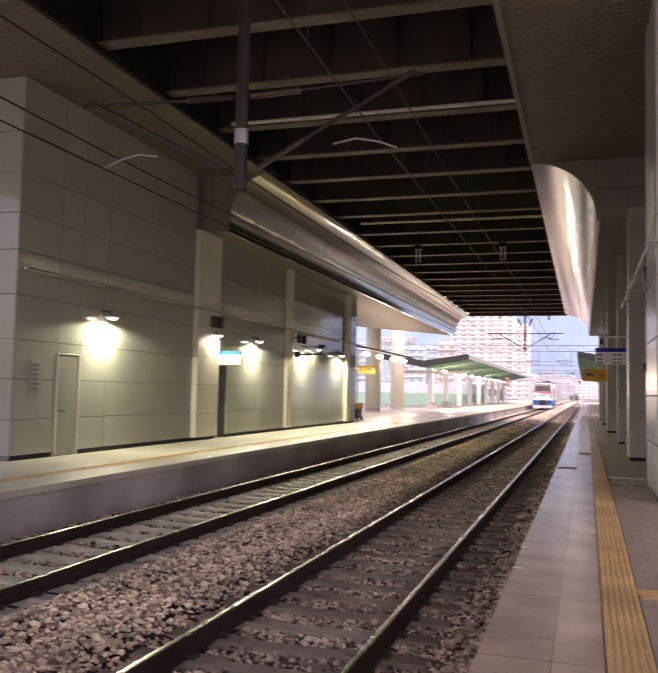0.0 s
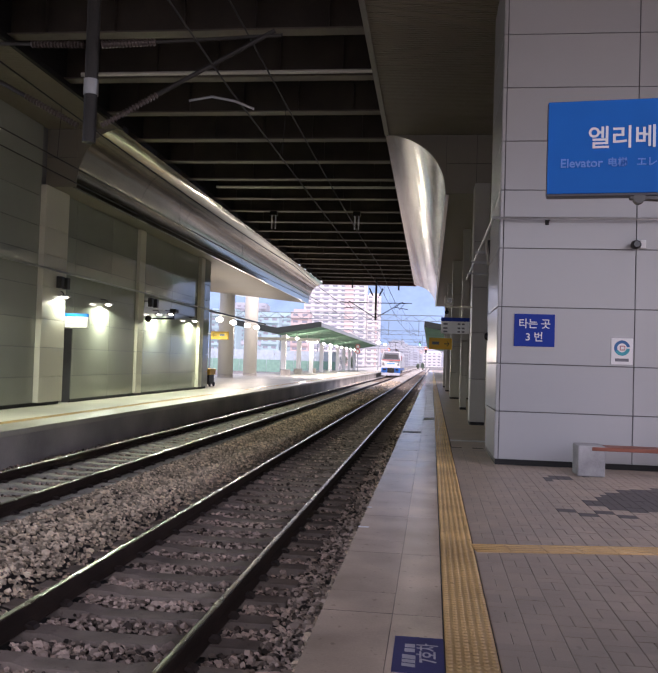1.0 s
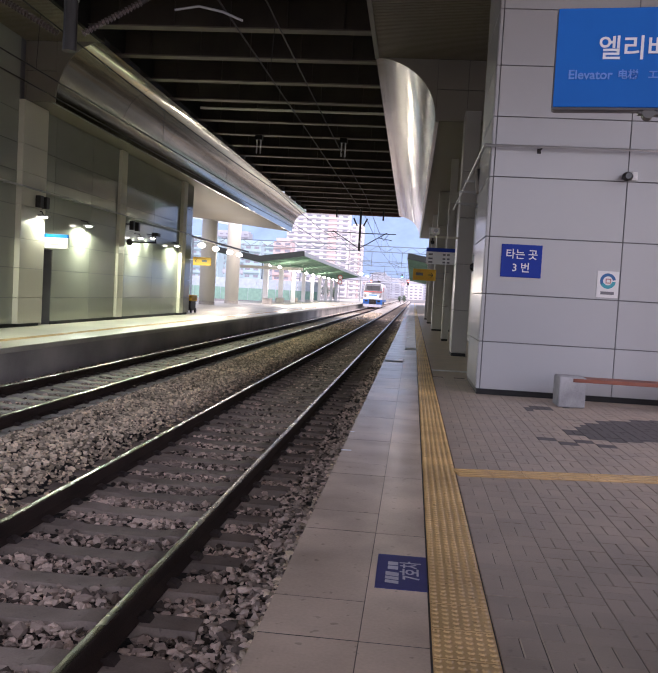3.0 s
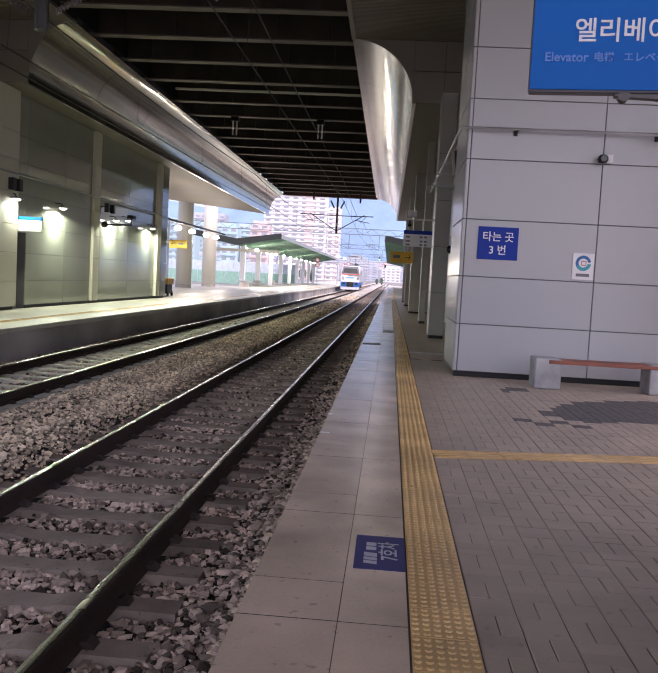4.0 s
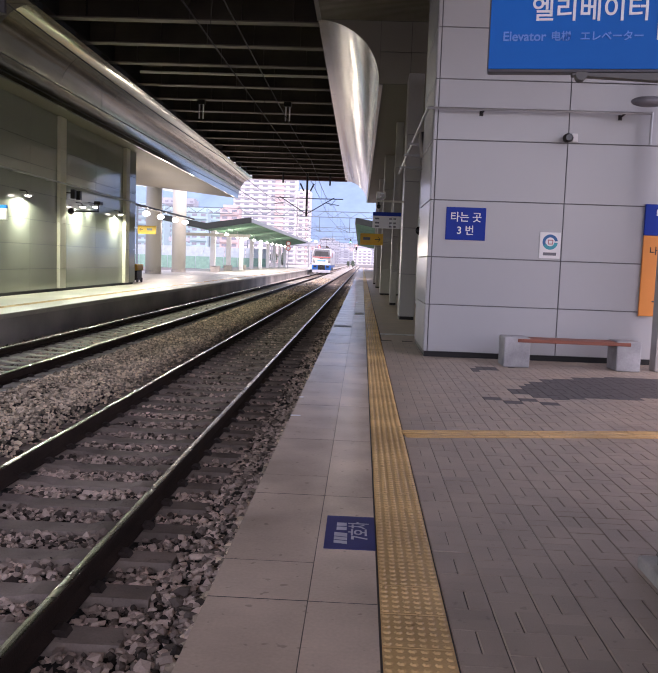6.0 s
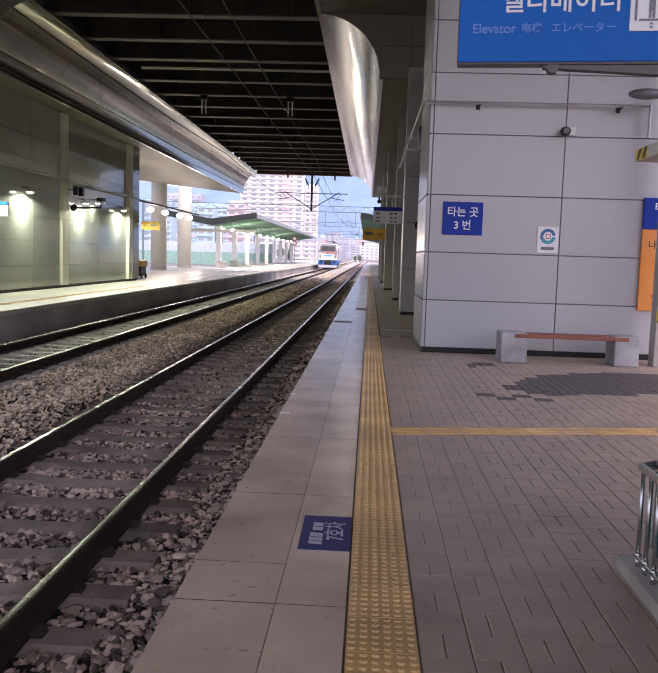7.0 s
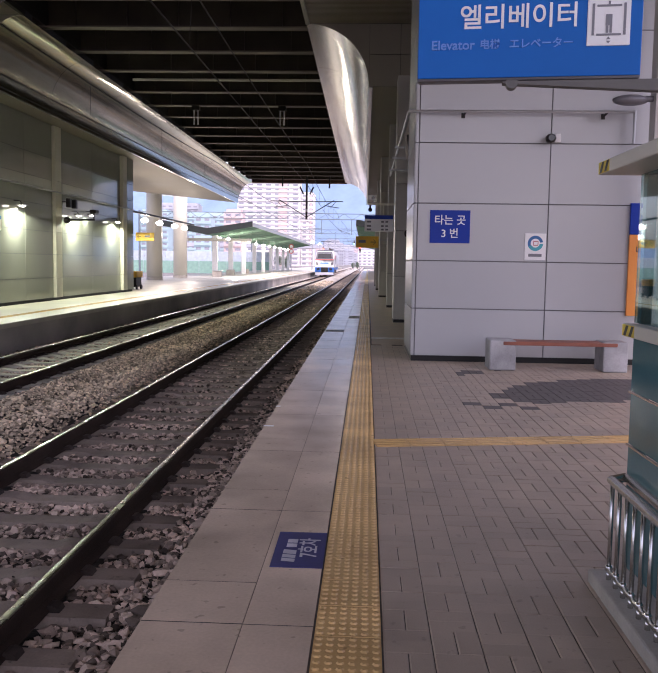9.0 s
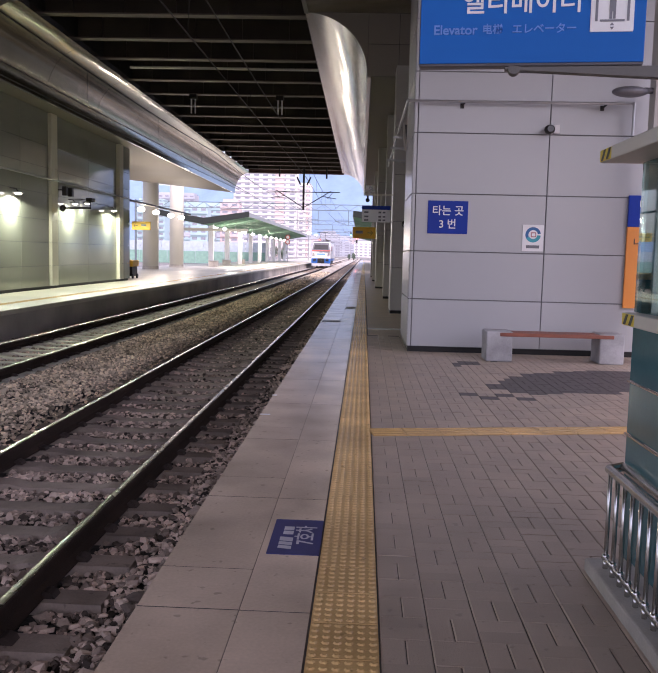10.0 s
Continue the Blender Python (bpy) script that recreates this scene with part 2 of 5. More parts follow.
def rod(bm, a, b, r, n=10, r2=None):
    a, b = Vector(a), Vector(b)
    d = b - a
    m = Matrix.Translation((a + b) / 2) @ d.to_track_quat("Z", "Y").to_matrix().to_4x4()
    bmesh.ops.create_cone(bm, cap_ends=True, segments=n, radius1=r, radius2=r if r2 is None else r2, depth=d.length, matrix=m)
    return bm


def ball(bm, at, r, u=12, v=8, sx=1, sy=1, sz=1):
    m = Matrix.LocRotScale(at, None, (sx, sy, sz))
    bmesh.ops.create_uvsphere(bm, u_segments=u, v_segments=v, radius=r, matrix=m)
    return bm


def prism(bm, pts, y0, y1, closed=True):
    """A section in x and z, drawn out along y."""
    a = [bm.verts.new((x, y0, z)) for x, z in pts]
    b = [bm.verts.new((x, y1, z)) for x, z in pts]
    n = len(pts)
    for i in range(n if closed else n - 1):
        j = (i + 1) % n
        bm.faces.new((a[i], a[j], b[j], b[i]))
    if closed:
        bm.faces.new(a[::-1])
        bm.faces.new(b)
    return bm


def to_mesh(name, bm, mat, smooth=False):
    bmesh.ops.recalc_face_normals(bm, faces=bm.faces)
    me = bpy.data.meshes.new(name)
    bm.to_mesh(me)
    bm.free()
    for m in mat if isinstance(mat, (list, tuple)) else [mat]:
        me.materials.append(m)
    if smooth:
        me.polygons.foreach_set("use_smooth", [True] * len(me.polygons))
    return me


def part(name, bm, mat, parent=None, label="", smooth=False, kind=""):
    me = bm if isinstance(bm, bpy.types.Mesh) else to_mesh(name, bm, mat, smooth)
    ob = new(name, me)
    if parent is not None:
        ob.parent = parent
    return tagged(ob, label=label, kind=kind)


def piece(name, me, parent, x=0.0, y=0.0, z=0.0, turn=0.0):
    ob = new(name, me)
    ob.parent = parent
    ob.matrix_basis = pose(x, y, z, 0, 0, turn)
    return ob


def thing(name, label, category, group="", kind="", at=(0, 0, 0), turn=0):
    ob = new(name)
    ob.matrix_basis = pose(*at, 0, 0, turn)
    return tagged(ob, label, category, group, kind)


def solid(name, bm, mat, label, category, group="", kind="", smooth=False):
    return tagged(part(name, bm, mat, smooth=smooth), label, category, group, kind)


def B():
    return bmesh.new()


def words(name, text, size, mat, parent, m, depth=0.002, label="", heavy=0.012):
    """Raised lettering; m lays its x, y plane out."""
    cu = bpy.data.curves.new(name, "FONT")
    cu.body, cu.size, cu.extrude, cu.align_x, cu.align_y = text, size, depth, "CENTER", "CENTER"
    cu.offset = size * heavy
    tmp = bpy.data.objects.new(name, cu)
    scene.collection.objects.link(tmp)
    bpy.context.view_layer.update()
    me = bpy.data.meshes.new_from_object(tmp.evaluated_get(bpy.context.evaluated_depsgraph_get()))
    bpy.data.objects.remove(tmp)
    me.materials.clear()
    me.materials.append(mat)
    ob = new(name, me)
    ob.parent = parent
    ob.matrix_basis = m
    return tagged(ob, label=label)


FACING = pose(0, 0, 0, 90, 0, 0)  # lettering upright, read from the -y side

# ---------------------------------------------------------------- ground and tracks
RAIL_Z = -0.5
SLEEPER_TOP = -0.675
NEAR_TRACK, FAR_TRACK = -2.80, -6.76
TRACK_TURN, PLATFORM_TURN = 0.0045, 0.0030  # the rails and the platform edge swing a little to the east
STEP = 0.612


def bed_height(x):
    """Ballast level across the two tracks: cribs, a mound between them, shoulders."""
    z = SLEEPER_TOP - 0.015
    mid = (NEAR_TRACK + FAR_TRACK) / 2
    z += 0.17 * max(0.0, 1 - ((x - mid + 0.30) / 0.50) ** 2)
    z += 0.15 * max(0.0, 1 - ((x - mid - 0.42) / 0.42) ** 2)
    z += 0.05 * max(0.0, min(1.0, (x + 1.5) / 0.3))
    z -= 0.05 * max(0.0, min(1.0, (-7.9 - x) / 0.3))
    for c in (NEAR_TRACK, FAR_TRACK):
        z -= (0.04 if c == NEAR_TRACK else 0.06) * max(0.0, min(1.0, (1.3 - abs(x - c)) / 0.2))
    return z


def ground():
    bm = B()
    xs = [-4000, -600, -120, -40] + [-9 + 0.25 * i for i in range(34)] + [2, 40, 120, 600, 4000]
    ys = [-600, -60, -12, -4] + [-2 + 0.5 * i for i in range(70)] + [40, 60, 90, 140, 240, 500, 1500, 5000]
    grid = []
    for y in ys:
        row = []
        for x in xs:
            near = -9 <= x <= -0.7
            z = bed_height(x) - 0.02 if near else -0.78
            if near and -3 < y < 34:
                z += 0.025 * noise.noise((x * 2.2, y * 2.2, 0))
            row.append(bm.verts.new((x, y, z)))
        grid.append(row)
    for j in range(len(ys) - 1):
        for i in range(len(xs) - 1):
            f = bm.faces.new((grid[j][i], grid[j][i + 1], grid[j + 1][i + 1], grid[j + 1][i]))
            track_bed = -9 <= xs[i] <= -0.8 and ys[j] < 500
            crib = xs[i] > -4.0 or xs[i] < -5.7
            # shade-dark bed in the cribs and near by, lit colours on mound and beyond
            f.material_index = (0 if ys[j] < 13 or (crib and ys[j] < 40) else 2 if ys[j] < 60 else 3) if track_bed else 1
    return solid("ground", bm, [M["ballast_shade_bed"], M["earth"], M["ballast_mid"], M["ballast_far"]], "ballast bed with shade and light in its colour, and bare railway ground", "ground", kind="structure")


ground()


def stones(name, count, x0, x1, y0, y1, size, seed, power=1.0, mat="ballast"):
    """Broken ballast stones as one mesh, thicker on the ground near y0."""
    rng = np.random.default_rng(seed)
    ico = [(0, 0, -1), (0.72, -0.53, -0.45), (-0.28, -0.85, -0.45), (-0.89, 0, -0.45), (-0.28, 0.85, -0.45), (0.72, 0.53, -0.45),
           (0.28, -0.85, 0.45), (-0.72, -0.53, 0.45), (-0.72, 0.53, 0.45), (0.28, 0.85, 0.45), (0.89, 0, 0.45), (0, 0, 1)]
    tri = [(0, 1, 2), (1, 0, 5), (0, 2, 3), (0, 3, 4), (0, 4, 5), (1, 5, 10), (2, 1, 6), (3, 2, 7), (4, 3, 8), (5, 4, 9),
           (1, 10, 6), (2, 6, 7), (3, 7, 8), (4, 8, 9), (5, 9, 10), (6, 10, 11), (7, 6, 11), (8, 7, 11), (9, 8, 11), (10, 9, 11)]
    ico, tri = np.array(ico), np.array(tri)
    x = rng.uniform(x0, x1, count)
    y = y0 + (y1 - y0) * rng.uniform(0, 1, count) ** power
    keep = np.ones(count, bool)
    for c in (NEAR_TRACK, FAR_TRACK):
        on = ((y - 4.76 + STEP / 2) % STEP - STEP / 2)
        keep &= ~((np.abs(x - c) < 1.2) & (np.abs(on) < 0.145) & (rng.uniform(0, 1, count) < 0.985))
        for r in (-0.753, 0.753):
            keep &= np.abs(x - c - r) > 0.085
    x, y = x[keep], y[keep]
    n = len(x)
    z = np.array([bed_height(v) for v in x]) + rng.uniform(-0.025, 0.032, n)
    s = size * rng.lognormal(0, 0.28, n)
    v = ico[None] * rng.uniform(0.45, 1.3, (n, 12, 1)) * (s[:, None] * np.stack([rng.uniform(0.75, 1.35, n), rng.uniform(0.7, 1.2, n), rng.uniform(0.5, 0.85, n)], 1))[:, None]
    a, b = rng.uniform(0, 2 * np.pi, n), rng.uniform(-0.6, 0.6, n)
    ca, sa, cb, sb = np.cos(a)[:, None], np.sin(a)[:, None], np.cos(b)[:, None], np.sin(b)[:, None]
    vy, vz = v[..., 1] * cb - v[..., 2] * sb, v[..., 1] * sb + v[..., 2] * cb
    out = np.stack([v[..., 0] * ca - vy * sa + x[:, None], v[..., 0] * sa + vy * ca + y[:, None], vz + z[:, None]], -1).reshape(-1, 3)
    out[:, 0] += TRACK_TURN * (out[:, 1] - 8)
    faces = (tri[None] + 12 * np.arange(n)[:, None, None]).reshape(-1, 3)
    me = bpy.data.meshes.new(name)
    me.from_pydata(out.tolist(), [], faces.tolist())
    me.materials.append(M[mat])
    return tagged(new(name, me), "loose grey-brown broken ballast stones between the rails" if mat == "ballast" else "tan ballast stones heaped beside the rails, partly coloured for the light", "ballast", kind="stuff")


stones("ballast", 25000, -3.95, -1.14, 1.9, 11.5, 0.0275, 1, 1.2)
stones("ballast", 4200, -1.26, -0.97, 1.9, 15.0, 0.0275, 8, 1.2, "ballast_tan")
stones("ballast", 20000, -3.95, -0.99, 11.0, 40, 0.028, 2, 1.3)
stones("ballast", 38000, -5.75, -3.85, 4.0, 42, 0.025, 9, 1.25, "ballast_tan")
stones("ballast", 17000, -8.45, -5.65, 5.5, 24, 0.030, 3, 1.1)
stones("ballast", 6000, -8.45, -5.65, 24, 48, 0.046, 4, 1.2)
stones("ballast", 7000, -8.45, -0.99, -8, 2.0, 0.036, 6)
stones("ballast", 5200, -8.45, -3.8, 1.9, 5.9, 0.032, 7)
stones("ballast", 9000, -8.45, -0.99, 39, 95, 0.050, 5, 1.3, "ballast_tan")


def rail_mesh(y0, y1):
    pts = [(-0.002, 0.0), (0.017, 0.0), (0.028, -0.0025), (0.036, -0.010), (0.036, -0.036), (0.012, -0.050), (0.009, -0.130), (0.070, -0.160), (0.070, -0.172),
           (-0.070, -0.172), (-0.070, -0.160), (-0.009, -0.130), (-0.012, -0.050), (-0.036, -0.036), (-0.036, -0.010), (-0.028, -0.0025)]
    bm = B()
    prism(bm, pts, y0, y1)
    bm.faces.ensure_lookup_table()
    for f in bm.faces:
        c = f.calc_center_median()
        f.material_index = 1 if c.z > -0.002 and len(f.verts) == 4 else 0
    return to_mesh("rail", bm, [M["rail_side"], M["rail_top"]])


def sleeper_mesh(mat):
    bm = B()
    pts = [(-1.2, -0.2), (1.2, -0.2), (1.2, 0.0), (0.45, 0.0), (0.35, -0.025), (-0.35, -0.025), (-0.45, 0.0), (-1.2, 0.0)]
    prism(bm, pts, -0.13, 0.13)
    for v in bm.verts:
        if v.co.z > -0.1:
            v.co.y *= 0.82
    return to_mesh("sleeper", bm, M[mat])


def clip_mesh():
    bm = B()
    prism(bm, [(0.045, 0.018), (0.055, 0.040), (0.085, 0.044), (0.120, 0.030), (0.135, 0.0), (0.05, 0.0)], -0.05, 0.05)
    return to_mesh("rail_clip", bm, M["clip"])


RAIL, SLEEPER, SLEEPER_LIT, CLIP = rail_mesh(-14, 420), sleeper_mesh("sleeper"), sleeper_mesh("sleeper_lit"), clip_mesh()


def track(centre, label):
    t = thing("railway_track", label, "railway track", group="parallel tracks", at=(centre - 8 * TRACK_TURN, 0, 0), turn=-math.degrees(TRACK_TURN))
    for s in (-0.753, 0.753):
        piece("rail", RAIL, t, s, 0, RAIL_Z)
    for i in range(-9, 150):
        y = 4.76 + STEP * i
        sl = piece("sleeper", SLEEPER if centre == NEAR_TRACK else SLEEPER_LIT, t, 0, y, SLEEPER_TOP)
        if -4 <= i < 40:
            for s in (-0.753, 0.753):
                for turn in (0, 180):
                    piece("rail_clip", CLIP, sl, s, 0, 0.001, turn)
    v, f = [], []
    for i in range(150, 400):
        y = 4.76 + STEP * i
        k = len(v)
        v += [(-1.2, y - 0.12, SLEEPER_TOP), (1.2, y - 0.12, SLEEPER_TOP), (1.2, y + 0.12, SLEEPER_TOP), (-1.2, y + 0.12, SLEEPER_TOP),
              (-1.2, y - 0.12, SLEEPER_TOP - 0.1), (1.2, y - 0.12, SLEEPER_TOP - 0.1), (1.2, y + 0.12, SLEEPER_TOP - 0.1), (-1.2, y + 0.12, SLEEPER_TOP - 0.1)]
        f += [(k, k + 1, k + 2, k + 3), (k, k + 4, k + 5, k + 1), (k + 3, k + 2, k + 6, k + 7), (k + 1, k + 5, k + 6, k + 2), (k, k + 3, k + 7, k + 4)]
    me = bpy.data.meshes.new("sleeper_rest")
    me.from_pydata(v, [], f)
    me.materials.append(M["sleeper"])
    part("sleeper_rest", me, None, t, kind="stuff")
    return t


track(NEAR_TRACK, "railway track with worn shiny rails on concrete sleepers")
track(FAR_TRACK, "railway track beside the opposite platform on concrete sleepers")

# ---------------------------------------------------------------- platforms
EDGE, SEAM, STRIPE0, STRIPE1 = -0.985, -0.545, -0.235, 0.045
Y0, Y1 = -14.0, 230.0


def near_platform():
    p = thing("platform_near", "grey paved station platform beside the track", "platform", kind="structure", at=(-5 * PLATFORM_TURN, 0, 0), turn=-math.degrees(PLATFORM_TURN))
    bm = B()
    box(bm, EDGE + 0.06, 8.0, Y0, Y1, -0.9, -0.045)
    part("platform_body", bm, M["concrete"], p)
    bm = B()
    box(bm, STRIPE1 + 0.02, 8.0, 16.0, Y1, -0.05, -0.001)
    box(bm, 4.2, 8.0, Y0, 15.99, -0.05, -0.001)
    box(bm, STRIPE1 + 0.02, 4.19, Y0, 1.2, -0.05, -0.001)
    part("far_paving", bm, M["paver_joined"], p)
    bm = B()
    box(bm, EDGE + 0.05, 4.2, Y0, Y1, -0.046, -0.007)
    part("joint_bed", bm, M["joint"], p)
    return p


PLATFORM = near_platform()


def far_platform():
    p = thing("platform_opposite", "pale station platform across the tracks with a stained concrete edge wall", "platform", kind="structure")
    bm = B()
    box(bm, -19.5, -8.45, Y0, 300, -0.12, 0.0, 0.01)
    part("platform_top", bm, M["left_floor"], p)
    bm = B()
    box(bm, -19.5, -8.53, Y0, 300, -0.95, -0.121)
    part("edge_wall", bm, M["concrete"], p)
    bm = B()
    box(bm, -9.55, -9.27, Y0, 300, 0.001, 0.006)
    part("tactile_strip", bm, M["tactile"], p, "worn yellow tactile strip")
    return p


far_platform()

# ---------------------------------------------------------------- deck over the tracks
TOP, LOW = 8.02, 6.35
RIGHT_IN, RIGHT_OUT = -1.78, -0.05
LEFT_IN, LEFT_OUT = -9.36, -10.62
DECK_END = 68.0
# roof carried on unseen behind the camera, to cut light from there
ROOF0 = -7.0
RIGHT_START, LEFT_START = 23.3, 22.6


def deck():
    d = thing("bridge_deck", "steel bridge deck and girder webs coloured shade-dark above pale flanges", "bridge deck", kind="structure")
    bm = B()
    box(bm, -20, 7.6, ROOF0, DECK_END, 9.75, 10.3)
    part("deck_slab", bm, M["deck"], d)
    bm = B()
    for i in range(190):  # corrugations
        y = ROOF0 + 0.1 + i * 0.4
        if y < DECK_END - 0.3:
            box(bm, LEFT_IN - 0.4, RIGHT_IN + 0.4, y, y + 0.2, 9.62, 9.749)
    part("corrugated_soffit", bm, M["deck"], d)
    rows = [24.49 - 2.68 * k for k in range(11, 0, -1)] + [24.49, 27.19, 29.84, 33.4] + [36.2 + 2.785 * k for k in range(12)]
    for y in rows:
        g = B()
        box(g, LEFT_IN - 0.5, RIGHT_IN + 0.5, y - 0.012, y + 0.012, 8.24, 9.6)
        for k in range(5):  # stiffeners
            x = LEFT_IN + 0.8 + 1.5 * k
            box(g, x - 0.01, x + 0.01, y - 0.13, y + 0.13, 8.24, 9.6)
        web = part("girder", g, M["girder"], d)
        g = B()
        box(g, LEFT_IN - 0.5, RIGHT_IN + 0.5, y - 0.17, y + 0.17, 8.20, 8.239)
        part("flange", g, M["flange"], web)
    for y, z in ((18.6, 8.17), (30.95, 8.17)):
        g = B()
        rod(g, (LEFT_IN + 0.6, y, z), (RIGHT_IN + 0.2, y, z), 0.05, 8)
        part("pale_pipe", g, M["cream"], d, "pale pipe slung under the girders")
    g = B()
    box(g, LEFT_IN - 0.1, RIGHT_IN + 0.1, DECK_END - 0.35, DECK_END, 8.0, 9.7)
    box(g, LEFT_IN - 0.1, RIGHT_IN + 0.1, DECK_END - 0.5, DECK_END + 0.1, 7.98, 8.02)
    part("end_beam", g, M["red_beam"], d, "dark red end beam")
    return d


deck()


def cove(x_in, x_out, y0, y1, name, label):
    """Quarter-round polished cladding from the deck's edge down to the platform soffit, in sheets with open seams."""
    t = thing(name, label, "cladding", kind="structure")
    n = 16
    y = y0
    sheet = (y1 - y0) / 9
    for k in range(9):
        a, b = y + 0.012, y + sheet - 0.012
        pts = []
        for i in range(n + 1):
            w = math.pi / 2 * i / n
            pts.append((x_in + (x_out - x_in) * math.sin(w), LOW + (TOP - LOW) * math.cos(w)))
        thick = [(x + (0.02 if x_out > x_in else -0.02), z + 0.02) for x, z in reversed(pts)]
        bm = B()
        prism(bm, pts + thick, a, b)
        part("steel_sheet", bm, M["steel"], t, smooth=False)
        y += sheet
    for c in t.children:
        me = c.data
        me.polygons.foreach_set("use_smooth", [True] * len(me.polygons))
        me.set_sharp_from_angle(angle=radians(25))
    bm = B()  # backing and lip
    s = 1 if x_out > x_in else -1
    pts = []
    for i in range(n + 1):
        w = math.pi / 2 * i / n
        pts.append((x_in + (x_out - x_in) * math.sin(w) + s * 0.03, LOW + 0.03 + (TOP - LOW) * math.cos(w)))
    pts = pts + [(x_out + s * 0.04, TOP + 0.03)]
    prism(bm, pts, y0 + 0.02, y1)
    part("backing", bm, M["dark_metal"], t)
    bm = B()
    box(bm, min(x_out, x_out + s * 0.10), max(x_out, x_out + s * 0.10), y0, y1, LOW - 0.03, LOW + 0.0)
    part("lip", bm, M["stainless"], t)
    return t


cove(RIGHT_IN, RIGHT_OUT, RIGHT_START, DECK_END, "cladding_near_side", "polished curved stainless cladding along the deck edge")
cove(LEFT_IN, LEFT_OUT, LEFT_START, DECK_END, "cladding_far_side", "polished curved stainless cladding above the opposite platform")


def ceilings():
    bm = B()  # soffit of the low part, right
    box(bm, RIGHT_OUT + 0.1, 7.5, RIGHT_START + 0.02, DECK_END, LOW, LOW + 0.2)
    solid("ceiling_low_near", bm, M["soffit"], "beige flat soffit above the platform", "ceiling", kind="structure")
    bm = B()
    a = [(LEFT_OUT - 0.1, LEFT_START + 0.02), (LEFT_OUT - 0.1, DECK_END - 0.1), (-19.5, 52.6), (-19.5, LEFT_START + 0.02)]
    lo = [bm.verts.new((x, y, LOW)) for x, y in a]
    hi = [bm.verts.new((x, y, LOW + 0.25)) for x, y in a]
    bm.faces.new(lo)
    bm.faces.new(hi[::-1])
    for k in range(4):
        bm.faces.new((lo[k], hi[k], hi[(k + 1) % 4], lo[(k + 1) % 4]))
    solid("ceiling_low_opposite", bm, M["soffit"], "beige flat soffit above the opposite platform", "ceiling", kind="structure")
    for name, xa, xb, ye in (("ceiling_high_near", RIGHT_IN + 0.09, 7.5, RIGHT_START), ("ceiling_high_opposite", -19.5, LEFT_IN - 0.02, LEFT_START)):
        bm = B()
        box(bm, xa, xb, ROOF0, ye, TOP + 0.03, TOP + 0.2)
        y = 8.0
        while y < ye - 0.06:
            box(bm, xa, xb, y, y + 0.06, TOP, TOP + 0.029)
            y += 0.1
        solid(name, bm, M["ceiling"], "ribbed pale metal ceiling above the platform edge", "ceiling", kind="structure")
    bm = B()  # edge strip and upstand along the deck's opening
    box(bm, RIGHT_IN - 0.02, RIGHT_IN + 0.088, ROOF0, RIGHT_START, TOP - 0.03, TOP + 0.12)
    box(bm, RIGHT_IN + 0.02, RIGHT_IN + 0.06, ROOF0, DECK_END, TOP + 0.125, 9.74)
    solid("trim_near", bm, M["edge"], "grey edge beam along the ceiling", "edge beam", kind="structure")
    bm = B()
    box(bm, LEFT_IN - 0.02, LEFT_IN + 0.09, ROOF0, LEFT_START, TOP - 0.01, TOP + 0.12)
    box(bm, LEFT_IN - 0.06, LEFT_IN - 0.02, ROOF0, DECK_END, TOP + 0.205, 9.74)
    solid("trim_opposite", bm, M["deck"], "dark edge beam along the ceiling", "edge beam", kind="structure")
    # end walls that drop from the high ceilings to the low soffits
    for name, x_in, x_out, far, y in (("wall_drop_near", RIGHT_IN, RIGHT_OUT, 6.0, RIGHT_START), ("wall_drop_opposite", LEFT_IN, LEFT_OUT, -20.0, LEFT_START)):
        s = 1 if far > x_in else -1
        w = thing(name, "beige panelled drop wall above the platform", "wall", kind="structure")
        cuts = [0.0, 0.85, 2.0, 4.2, 6.4, 8.6] if s > 0 else [0.0, 0.85, 2.2, 4.4, 6.6, 8.8]
        for zc0, zc1 in ((LOW, 7.2), (7.21, TOP)):
            for i in range(len(cuts) - 1):
                bm = B()
                a, b = x_out + s * (cuts[i] + 0.006), x_out + s * (cuts[i + 1] - 0.006)
                box(bm, min(a, b), max(a, b), y - 0.03, y + 0.01, zc0 + 0.005, zc1 - 0.005)
                part("panel", bm, M["soffit"], w)
        bm = B()
        n = 16
        pts = [(x_in + (x_out - x_in) * math.sin(math.pi / 2 * i / n), LOW + (TOP - LOW) * math.cos(math.pi / 2 * i / n)) for i in range(n + 1)]
        prism(bm, pts + [(x_out, TOP)], y - 0.02, y + 0.01)
        part("spandrel", bm, M["soffit"], w)
        bm = B()
        a, b = sorted((x_out, far))
        box(bm, a, b, y + 0.011, y + 0.02, LOW, TOP)
        part("backing", bm, M["dark_metal"], w)


ceilings()

# ---------------------------------------------------------------- unseen wall added behind the camera to limit the light
bm = B()
box(bm, -30, 14, -15.0, -14.5, -0.8, 2.2)
solid("wall_behind", bm, M["concrete"], "unseen wall added behind the camera to limit light from there", "wall", kind="structure")

# ---------------------------------------------------------------- near building block
ROWS_Z = [0.085, 0.84, 1.595, 2.492, 3.426, 4.355, 5.14, 6.0, 6.86, TOP]
BLOCK_X, BLOCK_Y = 0.69, 13.45
